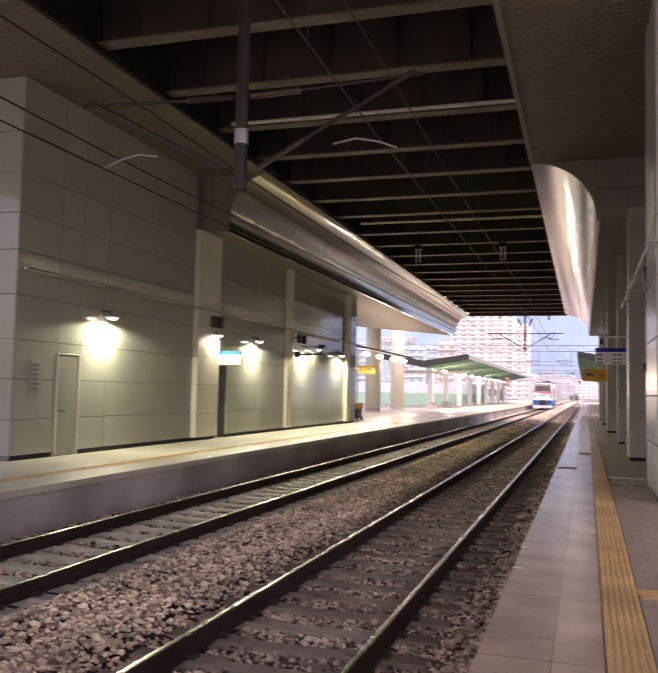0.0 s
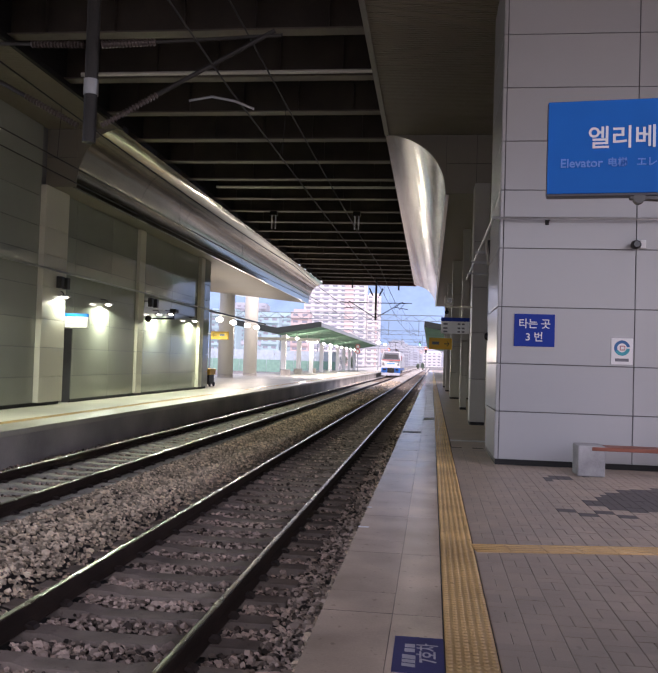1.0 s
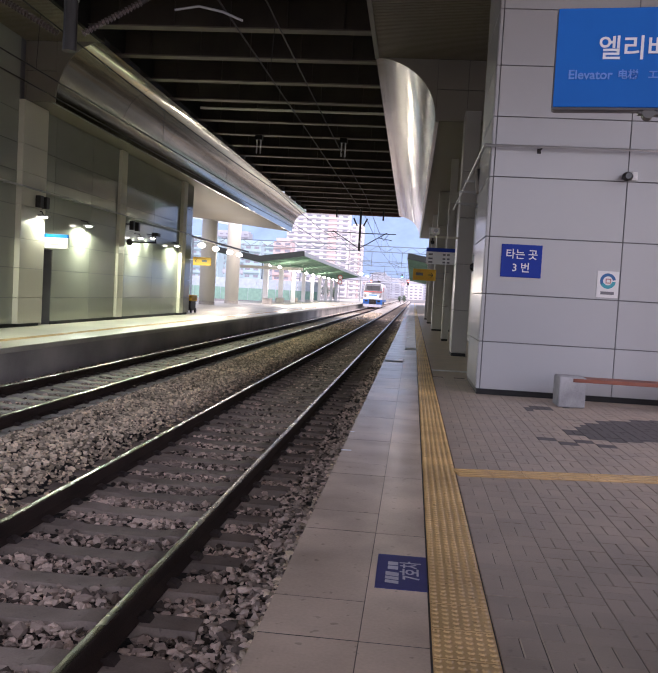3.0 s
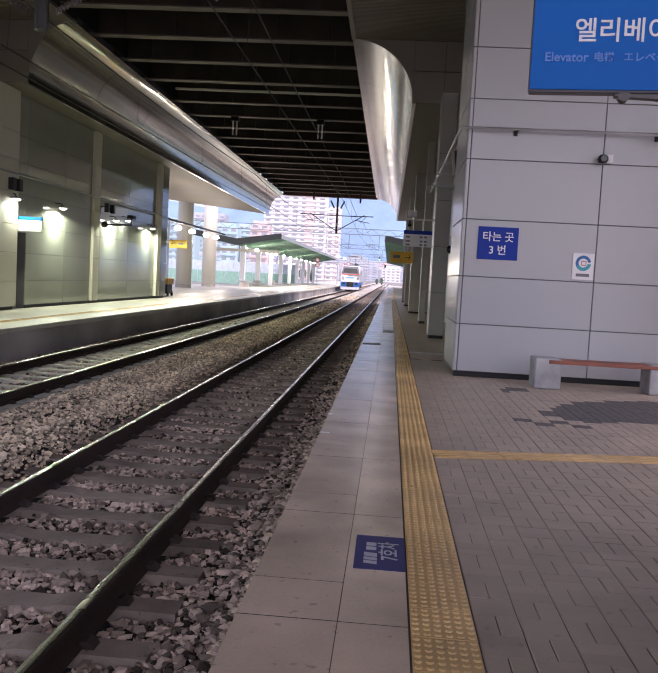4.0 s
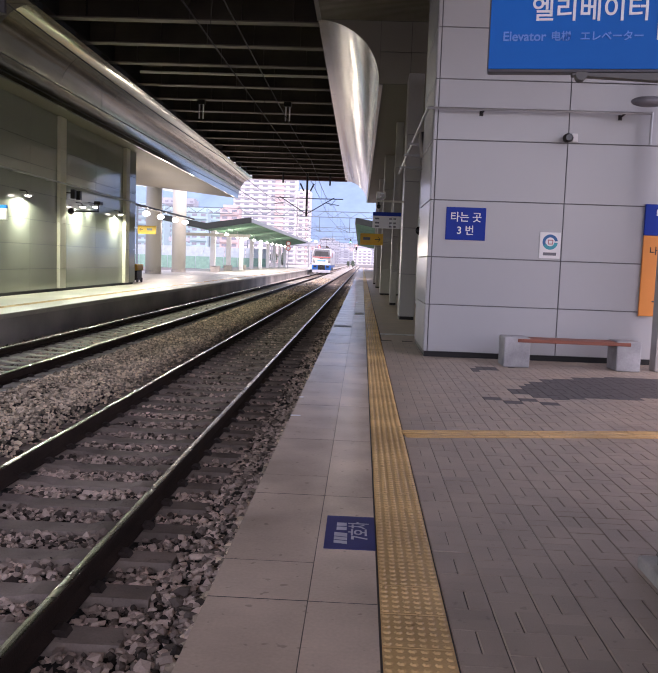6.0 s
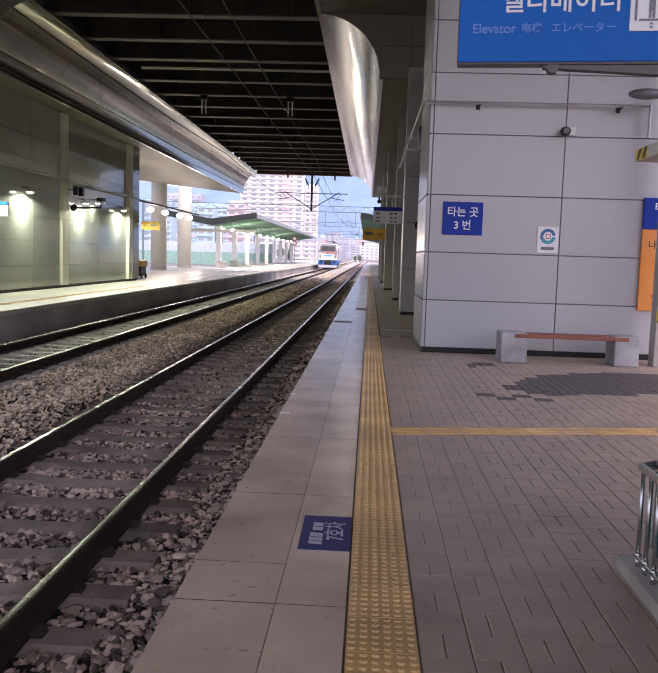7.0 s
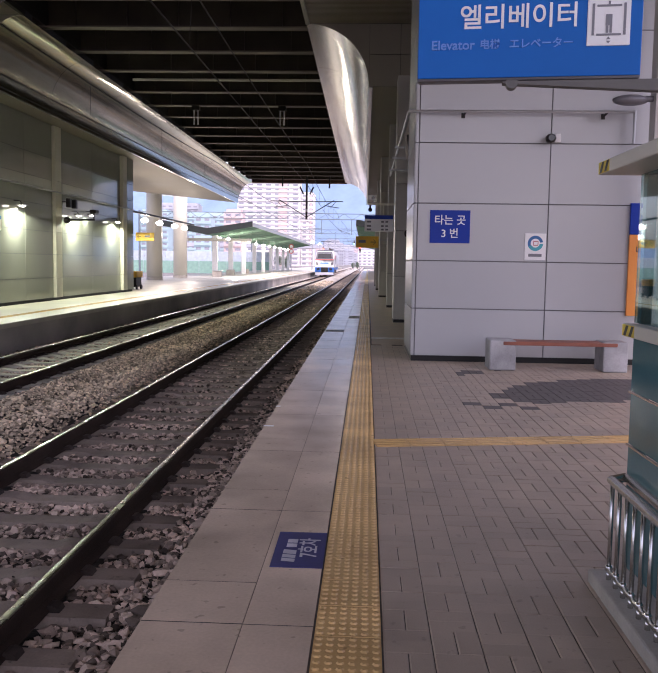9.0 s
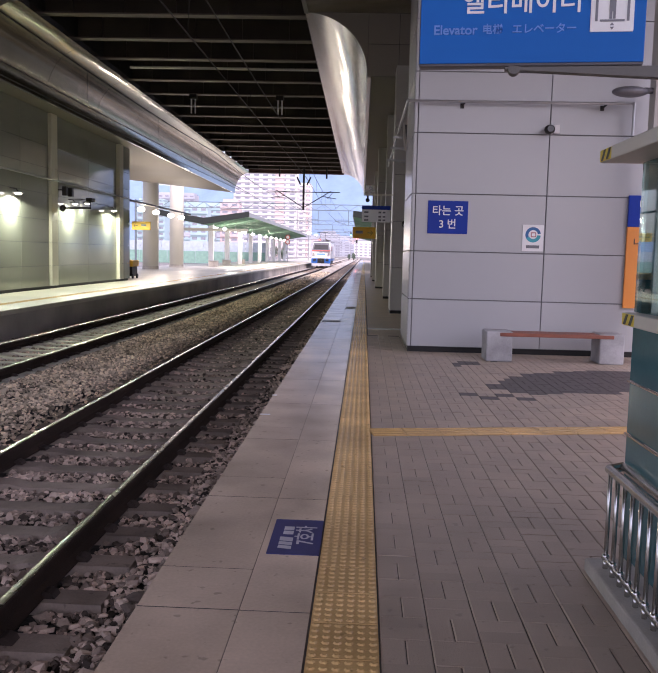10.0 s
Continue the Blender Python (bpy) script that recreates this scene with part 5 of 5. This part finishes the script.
def fence():
    f = thing("yard_fence", "green mesh fence with a pale noise barrier behind the yard", "fence", at=(0, 150, 0))
    for i in range(24):
        x = -80 + i * 2.6
        bm = B()
        box(bm, x, x + 2.5, 0, 0.08, -0.75, 1.5)
        part("panel", bm, M["fence_green"], f)
    for i in range(16):
        x = -80 + i * 3.9
        bm = B()
        box(bm, x, x + 3.8, 1.0, 1.12, -0.75, 3.3)
        part("barrier_panel", bm, M["fence_pale"], f)


fence()


def apartment(x, y, w, d, floors, wall, accent, label, storey=2.9, cols=6):
    a = thing("apartment_block", label, "building", group="distant buildings", at=(x, y, -0.8))
    h = floors * storey
    bm = B()
    box(bm, -w / 2, w / 2, 0, d, 0, h)
    box(bm, -w / 2 + 1, w / 2 - 1, 1, d - 1, h, h + 1.2)
    part("wall", bm, M[wall], a)
    if accent:
        bm = B()
        box(bm, w * 0.16, w * 0.30, -0.25, 0.0, 0, h)
        part("stair_band", bm, M[accent], a)
    bm = B()
    box(bm, 0.22 * w / cols, 0.78 * w / cols, -0.06, 0.01, 1.05, 2.1)
    glazing = to_mesh("window", bm, M["window"])
    bm = B()
    box(bm, -w / 2 + 0.3, w / 2 - 0.3, -0.5, 0.0, -0.1, 0.75)
    balcony = to_mesh("balcony", bm, M[wall])
    for f in range(floors):
        for c in range(cols):
            piece("window", glazing, a, -w / 2 + c * w / cols, 0, f * storey)
        if f:
            piece("balcony", balcony, a, 0, 0, f * storey)
    return a


apartment(-62, 520, 40, 14, 25, "building", "building_pink", "tall white apartment block with pink bands and balconies", cols=7)
apartment(-37.6, 530, 8.4, 12, 16, "building", "building_pink", "slim white and pink apartment tower", cols=2)
apartment(-130, 560, 30, 14, 14, "building_grey", None, "grey apartment block far behind the yard", cols=7)
apartment(-104, 400, 14, 12, 9, "building_teal", None, "teal office block beyond the yard", cols=4)
apartment(-99, 470, 36, 14, 10, "building_teal", None, "wide pale teal office block beyond the yard", cols=9)
apartment(-66, 330, 7, 8, 7, "building_teal", None, "narrow teal building behind the canopy", cols=2)
apartment(-56, 345, 8, 8, 8, "building_pink", None, "narrow pink building behind the canopy", cols=2)
rng = random.Random(7)
for i in range(60):
    y = rng.uniform(700, 1400)
    x = rng.uniform(-0.16, 0.05) * y
    if x / y < -0.075 and rng.random() < 0.4:
        continue
    apartment(x, y, rng.uniform(10, 26), rng.uniform(8, 14), rng.randint(3, 8), rng.choice(["building_grey", "building", "building_grey", "building_pink"]), None, "low pale town building in the distance", cols=rng.randint(3, 6))


def overpass():
    o = thing("road_overpass", "grey road overpass crossing the railway far away", "bridge", at=(0, 380, 0))
    bm = B()
    box(bm, -90, 60, 0, 9, 8.2, 10.0)
    part("span", bm, M["building_grey"], o)
    for x in (-60, -36, -16, 8, 30):
        bm = B()
        box(bm, x - 0.8, x + 0.8, 3, 6, -0.8, 8.2)
        part("pier", bm, M["building_grey"], o)


overpass()


def hills():
    for k, (y, h, x0, x1, seed) in enumerate(((2600, 500, -900, 900, 3), (1900, 90, -1500, 700, 9))):
        bm = B()
        n = 90
        rows = []
        for j in range(5):
            row = []
            for i in range(n + 1):
                x = x0 + (x1 - x0) * i / n
                e = 0.78 + 0.22 * noise.noise((i * 0.055 + seed, j * 0.2, seed)) + 0.07 * noise.noise((i * 0.3, seed, j * 0.5))
                if k == 0:
                    e *= 0.72 + 0.28 * min(1.0, max(0.0, (x + 420) / 260))
                row.append(bm.verts.new((x, y + j * 130, -2 + h * e * (j / 4) ** 0.8)))
            rows.append(row)
        for j in range(4):
            for i in range(n):
                bm.faces.new((rows[j][i], rows[j][i + 1], rows[j + 1][i + 1], rows[j + 1][i]))
        solid("backdrop_hill", bm, M["mountain"], "wooded hills on the horizon with blue haze in their colour", "hill", kind="structure", smooth=True)


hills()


def tree(x, y, h, seed):
    t = thing("tree", "leafy green tree beyond the platforms, greyed for haze", "tree", group="distant trees", at=(x, y, -0.78))
    r = random.Random(seed)
    bm = B()
    rod(bm, (0, 0, 0), (0.1, 0, h * 0.5), 0.16, 8, 0.09)
    for k in range(5):
        a = k * 1.3
        rod(bm, (0.08, 0, h * (0.3 + 0.04 * k)), (math.cos(a) * h * 0.2, math.sin(a) * h * 0.2, h * (0.6 + 0.05 * k)), 0.07, 6, 0.03)
    part("trunk", bm, M["bark"], t)
    v, f = [], []
    for i in range(900):
        u, w, q = r.uniform(0, 6.283), r.uniform(-1, 1), r.uniform(0.35, 1) ** 0.5
        s = math.sqrt(1 - w * w)
        lump = 0.8 + 0.75 * noise.noise((math.cos(u) * 1.6, math.sin(u) * 1.6 + w * 2.2, seed * 1.7))
        p = Vector((math.cos(u) * s * h * 0.30 * q * lump, math.sin(u) * s * h * 0.30 * q * lump, h * 0.55 + w * h * 0.42 * q * lump))
        d = Vector((r.gauss(0, 1), r.gauss(0, 1), r.gauss(0, 1))).normalized()
        e = d.orthogonal().normalized()
        k = r.uniform(0.12, 0.26)
        n = len(v)
        v += [p - d * k, p + e * k * 0.6, p + d * k, p - e * k * 0.6]
        f.append((n, n + 1, n + 2, n + 3))
    me = bpy.data.meshes.new("crown")
    me.from_pydata([tuple(p) for p in v], [], f)
    me.materials.append(M["leaf"])
    part("crown", me, None, t)


for i, (x, y, h) in enumerate(((-24.5, 255, 4.2), (-28.0, 262, 4.6), (-33, 250, 4.4), (-3.2, 330, 3.2), (-5.2, 345, 2.8))):
    tree(x, y, h, i + 3)

# ---------------------------------------------------------------- locomotive


def locomotive(x, y):
    t = thing("electric_locomotive", "white electric locomotive with blue skirt and grey roof", "locomotive", at=(x, y, RAIL_Z))
    L, w = 19.6, 1.5
    bm = B()
    pts = [(-w, 1.35), (w, 1.35), (w, 3.2), (1.25, 3.85), (-1.25, 3.85), (-w, 3.2)]
    prism(bm, pts, 1.0, L - 1.0)
    part("body", bm, M["loco_white"], t)
    for y0, s in ((1.0, -1), (L - 1.0, 1)):  # sloped cab ends
        bm = B()
        a = [bm.verts.new((px, y0, pz)) for px, pz in pts]
        tip = [(-1.42, 1.0, 1.35), (1.42, 1.0, 1.35), (1.40, 1.0, 2.45), (1.12, 0.35, 3.75), (-1.12, 0.35, 3.75), (-1.40, 1.0, 2.45)]
        b = [bm.verts.new((px, y0 + s * d, pz)) for px, d, pz in tip]
        for i in range(6):
            j = (i + 1) % 6
            bm.faces.new((a[i], a[j], b[j], b[i]))
        bm.faces.new(b)
        part("cab", bm, M["loco_white"], t)

    def front(px, pz, out=0.02):
        f = max(0.0, min(1.0, (pz - 2.45) / 1.3))
        return (px, 1.0 - (1.0 - 0.65 * f) - out, pz)

    def face_quad(name, corners, mat, out, label=""):
        bm = B()
        a = [bm.verts.new(front(px, pz, out)) for px, pz in corners]
        b = [bm.verts.new(front(px, pz, out - 0.025)) for px, pz in corners]
        bm.faces.new(a)
        bm.faces.new(b[::-1])
        n = len(a)
        for i in range(n):
            bm.faces.new((a[i], b[i], b[(i + 1) % n], a[(i + 1) % n]))
        return part(name, bm, M[mat], t, label)

    face_quad("windscreen_surround", [(-1.36, 2.58), (1.36, 2.58), (1.12, 3.72), (-1.12, 3.72)], "loco_grey", 0.02)
    face_quad("windscreen", [(-1.10, 2.72), (1.10, 2.72), (0.98, 3.42), (-0.98, 3.42)], "dark_glass", 0.045)
    face_quad("red_band", [(-1.40, 2.46), (1.40, 2.46), (1.37, 2.575), (-1.37, 2.575)], "loco_red", 0.022)
    face_quad("emblem_bar", [(-0.62, 1.92), (0.62, 1.92), (0.62, 2.08), (-0.62, 2.08)], "cyan", 0.02)
    face_quad("number_bar", [(-0.22, 2.26), (0.22, 2.26), (0.22, 2.33), (-0.22, 2.33)], "loco_grey", 0.02)
    for s in (-1, 1):
        p = face_quad("headlamp_housing", [(s * 1.30, 1.72), (s * 0.98, 1.66), (s * 1.0, 2.05), (s * 1.28, 2.22)], "loco_grey", 0.03)
        for z in (1.82, 2.05):
            bm = B()
            q = front(s * 1.14, z, 0.05)
            rod(bm, (q[0], q[1] + 0.04, q[2]), q, 0.10, 14)
            part("headlamp", bm, M["lens"], p)
        bm = B()
        box(bm, s * 1.50 - 0.012, s * 1.50 + 0.012, 1.0, 5.0, 2.5, 3.2)
        part("red_shoulder", bm, M["loco_red"], t)
        bm = B()
        box(bm, s * 1.505 - 0.012, s * 1.505 + 0.012, 1.7, 2.3, 2.45, 3.1)
        part("cab_window", bm, M["dark_glass"], t)
        bm = B()
        rod(bm, (s * 1.54, 2.6, 1.3), (s * 1.54, 2.6, 2.6), 0.02, 6)
        part("handrail", bm, M["galv"], t)
        bm = B()
        box(bm, min(s * 0.55, s * 1.45), max(s * 0.55, s * 1.45), -0.08, 0.6, 0.62, 1.30, 0.02)
        part("blue_skirt", bm, M["loco_blue"], t)
        bm = B()
        box(bm, s * 0.95 - 0.22, s * 0.95 + 0.22, -0.40, -0.09, 0.98, 1.24, 0.02)
        part("buffer", bm, M["dark_metal"], t)
    bm = B()
    box(bm, -1.45, 1.45, 0.61, L - 0.61, 0.95, 1.349)
    part("underframe", bm, M["loco_blue"], t)
    bm = B()
    box(bm, -0.54, 0.54, 0.05, 0.6, 0.62, 1.34)
    part("coupler_recess", bm, M["dark_metal"], t)
    bm = B()
    box(bm, -0.14, 0.14, -0.35, 0.05, 0.86, 1.12, 0.03)
    part("coupler", bm, M["dark_metal"], t)
    bm = B()
    box(bm, -1.4, 1.4, -0.15, -0.02, 0.2, 0.6, 0.02)
    part("snow_plough", bm, M["building_grey"], t)
    bm = B()
    box(bm, -1.15, 1.15, 1.4, L - 1.4, 3.851, 4.0, 0.03)
    part("roof", bm, M["loco_grey"], t)
    for by in (3.6, L - 3.6):
        bm = B()
        box(bm, -1.2, 1.2, by - 2.0, by + 2.0, 0.45, 0.949, 0.05)
        bogie = part("bogie", bm, M["dark_metal"], t)
        for wy in (-1.4, 1.4):
            for s in (-0.76, 0.76):
                bm = B()
                rod(bm, (s - 0.06, by + wy, 0.56), (s + 0.06, by + wy, 0.56), 0.56, 24)
                part("wheel", bm, M["dark_metal"], bogie)
    bm = B()
    box(bm, -1.2, 1.2, 7.4, 12.2, 0.35, 0.949, 0.05)
    part("equipment_box", bm, M["loco_grey"], t)
    for py, raised in ((4.2, True), (15.2, False)):
        bm = B()
        top = 5.35 if raised else 4.35
        for s in (-0.5, 0.5):
            rod(bm, (s, py, 4.0), (s * 0.8, py + 0.9, (4.0 + top) / 2 + 0.1), 0.035, 6)
            rod(bm, (s * 0.8, py + 0.9, (4.0 + top) / 2 + 0.1), (s * 0.9, py - 0.1, top), 0.03, 6)
        for dy in (-0.15, 0.15):
            rod(bm, (-0.85, py - 0.1 + dy, top), (0.85, py - 0.1 + dy, top), 0.03, 6)
        part("pantograph", bm, M["wire"], t)
    for yy in (7.5, 9.2, 11.0, 13.2):
        bm = B()
        rod(bm, (0.4, yy, 4.0), (0.4, yy, 4.4), 0.09, 8)
        part("roof_insulator", bm, M["insulator"], t)
    return t


locomotive(FAR_TRACK + TRACK_TURN * 117, 125.0)

# ---------------------------------------------------------------- paving pieces


def floor_plate():
    s = thing("floor_marker", "worn navy floor marker with white boarding position lettering", "floor marking", at=(-0.376, 4.725, 0.0))
    bm = B()
    box(bm, -0.134, 0.134, -0.268, 0.268, -0.002, 0.003)
    part("plate", bm, M["floor_navy"], s)
    words("lettering", "7호차", 0.125, M["floor_white"], s, pose(0.055, 0.02, 0.0035, 0, 0, 90), depth=0.0006)
    for a, b in ((-0.20, -0.155), (-0.145, -0.10), (-0.09, -0.03)):  # train-type mark, drawn as plain strokes
        bm = B()
        v = [bm.verts.new(p) for p in ((-0.015, a, 0.0042), (-0.015, b, 0.0042), (-0.085, b + 0.012, 0.0042), (-0.085, a + 0.012, 0.0042))]
        bm.faces.new(v)
        part("mark_bar", bm, M["floor_white"], s)
    for a in (0.02, 0.09):
        bm = B()
        box(bm, -0.075, -0.02, a, a + 0.055, 0.0036, 0.0042)
        part("mark_bar", bm, M["floor_white"], s)


floor_plate()


def platform_marks():
    bm = B()
    box(bm, 0.10, 0.82, 17.15, 17.45, -0.002, 0.004)
    solid("joint_cover", bm, M["cover"], "worn metal joint cover across the platform", "joint cover")
    for x0, x1, y in ((EDGE + 0.005, -0.885, 8.0), (EDGE + 0.005, -0.93, 9.05), (-0.47, -0.40, 30.3), (-0.5, -0.42, 36.0)):
        bm = B()
        box(bm, x0, x1, y - 0.022, y + 0.022, -0.001, 0.0025)
        solid("paint_mark", bm, M["white"], "short white paint mark on the platform edge", "paint mark", group="paint marks")


platform_marks()


def hatch(x0, x1, y0, y1):
    h = thing("inspection_cover", "grey inspection cover in a dark frame in the platform edge slabs", "cover", group="inspection covers", at=(-5 * PLATFORM_TURN, 0, 0), turn=-math.degrees(PLATFORM_TURN))
    for a, b, c, d in ((x0, x1, y0, y0 + 0.05), (x0, x1, y1 - 0.05, y1), (x0, x0 + 0.02, y0 + 0.051, y1 - 0.051), (x1 - 0.02, x1, y0 + 0.051, y1 - 0.051)):
        bm = B()
        box(bm, a, b, c, d, -0.003, 0.004)
        part("frame_bar", bm, M["dark_metal"], h)
    bm = B()
    box(bm, x0 + 0.021, x1 - 0.021, y0 + 0.051, y1 - 0.051, -0.003, 0.002)
    part("lid", bm, M["concrete"], h)


hatch(SEAM + 0.01, STRIPE0 - 0.02, 23.3, 24.2)
hatch(EDGE + 0.03, SEAM - 0.01, 18.75, 19.1)


def coping():
    meshes = {}

    def slab(w, l):
        if (w, l) not in meshes:
            bm = B()
            box(bm, 0.0018, w - 0.0018, 0.003, l - 0.003, -0.045, 0.0, 0.0012)
            bm.normal_update()
            for f in bm.faces:
                f.material_index = 1 if abs(f.normal.y) > 0.5 else 0
            meshes[w, l] = to_mesh("slab", bm, [M["slab"], M["joint"]])
        return meshes[w, l]

    wa, wb = SEAM - EDGE, STRIPE0 - SEAM - 0.006
    y = 0.60
    while y < 80.0:
        piece("slab", slab(wa, 0.45), PLATFORM, EDGE, y, 0)
        piece("slab", slab(wa, 1.15), PLATFORM, EDGE, y + 0.45, -0.0006)
        piece("slab", slab(wb, 1.6), PLATFORM, SEAM, y, -0.001)
        y += 1.6
    bm = B()
    box(bm, EDGE, STRIPE0 - 0.006, y + 0.01, Y1, -0.045, 0.0)
    box(bm, EDGE, STRIPE0 - 0.006, Y0, 0.59, -0.045, 0.0)
    part("far_slabs", bm, M["slab"], PLATFORM)
    bm = B()
    box(bm, EDGE + 0.03, EDGE + 0.059, Y0, Y1, -0.9, -0.046)
    part("edge_face", bm, M["concrete"], PLATFORM)


coping()


def dome_tile():
    v, f = [], []

    def add(pts, faces):
        k = len(v)
        v.extend(pts)
        f.extend([tuple(k + i for i in q) for q in faces])

    w, l = STRIPE1 - STRIPE0, 0.30
    add([(0.002, 0.002, 0), (w - 0.002, 0.002, 0), (w - 0.002, l - 0.002, 0), (0.002, l - 0.002, 0),
         (0.002, 0.002, -0.04), (w - 0.002, 0.002, -0.04), (w - 0.002, l - 0.002, -0.04), (0.002, l - 0.002, -0.04)],
        [(0, 1, 2, 3), (0, 4, 5, 1), (1, 5, 6, 2), (2, 6, 7, 3), (3, 7, 4, 0)])
    for i in range(6):
        for j in range(6):
            cx, cy = w * (i + 0.5) / 6, l * (j + 0.5) / 6
            ring = [(cx + r * math.cos(a), cy + r * math.sin(a), z) for r, z in ((0.0175, 0.0002), (0.0105, 0.0062)) for a in [k * math.pi / 3 for k in range(6)]]
            add(ring, [(k, (k + 1) % 6, 6 + (k + 1) % 6, 6 + k) for k in range(6)] + [(6, 7, 8, 9, 10, 11)])
    me = bpy.data.meshes.new("tactile_tile")
    me.from_pydata(v, [], f)
    me.materials.append(M["tactile"])
    return me


def bar_tile():
    bm = B()
    box(bm, 0.002, 0.300, 0.002, 0.298, -0.004, 0.0)
    for i in range(4):
        y = 0.045 + i * 0.07
        box(bm, 0.012, 0.288, y - 0.011, y + 0.011, 0.0002, 0.0045, 0.002)
    return to_mesh("tactile_tile", bm, M["tactile"])


def tactile():
    t = thing("tactile_paving", "worn yellow tactile paving strip with raised domes", "tactile paving", at=(-5 * PLATFORM_TURN, 0, 0), turn=-math.degrees(PLATFORM_TURN))
    tile = dome_tile()
    for i in range(200):
        piece("tactile_tile", tile, t, STRIPE0, 1.3 + i * 0.302, 0)
    bm = B()
    box(bm, STRIPE0, STRIPE1, 61.8, Y1, -0.04, 0.0)
    box(bm, STRIPE0, STRIPE1, Y0, 1.29, -0.04, 0.0)
    part("far_strip", bm, M["tactile"], t)
    bar = bar_tile()
    for i in range(14):
        piece("tactile_tile", bar, t, 0.066 + 0.298 * i, 7.22 + 0.056 * i, 0.004, 10.6)


tactile()


def damp(x, y):
    """Where the paving is still wet: a patch in front of the bench and two small ones."""
    d = 0.30 * noise.noise((x * 1.6, y * 1.3, 4.0))
    u, v = x - 2.85, y - 10.75 - 0.45 * (x - 2.85)
    if (u / 1.45) ** 2 + (v / 1.0) ** 2 + d < 0.85 and y > 9.45:
        return True
    if abs(x - 1.45) < 0.36 and abs(y - 9.4) < 0.24 and int(x * 5) % 2 == int(y * 5) % 2:
        return True
    return abs(x - 1.5) < 0.42 and abs(y - 12.2 - 0.6 * (x - 1.5)) < 0.2 and int(x * 5 + 1) % 3 > 0


def pavers():
    def block(w, l, mat):
        bm = B()
        box(bm, -w / 2 + 0.0018, w / 2 - 0.0018, -l / 2 + 0.0005, l / 2 - 0.0005, -0.04, 0.0)
        top = [e for e in bm.edges if all(v.co.z > -0.001 for v in e.verts) and abs(e.verts[0].co.x - e.verts[1].co.x) < 0.001]
        bmesh.ops.bevel(bm, geom=top, offset=0.005, segments=1, affect="EDGES")
        return to_mesh("paver", bm, mat)

    kinds = {(a, wet): block(0.1 if a else 0.2, 0.2 if a else 0.1, M["paver_wet" if wet else "paver"]) for a in (0, 1) for wet in (0, 1)}
    rng = random.Random(5)
    rest = {0: ([], []), 1: ([], [])}
    X0, count = STRIPE1 + 0.004, 0
    spots = []
    for col in range(21):
        x = X0 + 0.2 * col
        for row in range(-1 if col % 2 else 0, 37):
            y = 1.40 + 0.4 * row + (0.2 if col % 2 else 0.0)
            if y > 15.6:
                continue
            # two long blocks side by side, then two across
            for dx, dy, a in ((0.05, 0.1, 1), (0.15, 0.1, 1), (0.1, 0.25, 0), (0.1, 0.35, 0)):
                spots.append((x + dx, y + dy, a))
    spots.sort(key=lambda s: s[1])
    for x, y, a in spots:
        wet = int(damp(x, y))
        z = rng.uniform(-0.0025, 0.0)
        if y > 2.6 and count < 300:
            piece("paver", kinds[a, wet], PLATFORM, x, y, z)
            count += 1
            continue
        v, f = rest[wet]
        hw, hl = (0.05, 0.1) if a else (0.1, 0.05)
        hw, hl = hw - 0.0016, hl - 0.0008
        k = len(v)
        for q, zz in ((0.0, -0.03), (0.0, z - 0.004), (0.004, z)):
            v += [(x - hw + q, y - hl + q / 5, zz), (x + hw - q, y - hl + q / 5, zz), (x + hw - q, y + hl - q / 5, zz), (x - hw + q, y + hl - q / 5, zz)]
        for b in (0, 4):
            f += [(k + b + i, k + b + (i + 1) % 4, k + b + 4 + (i + 1) % 4, k + b + 4 + i) for i in range(4)]
        f.append((k + 8, k + 9, k + 10, k + 11))
    for wet, (v, f) in rest.items():
        me = bpy.data.meshes.new("paving")
        me.from_pydata(v, [], f)
        me.materials.append(M["paver_wet" if wet else "paver_joined"])
        part("paving", me, None, PLATFORM, "damp darker paving" if wet else "", kind="stuff")


pavers()
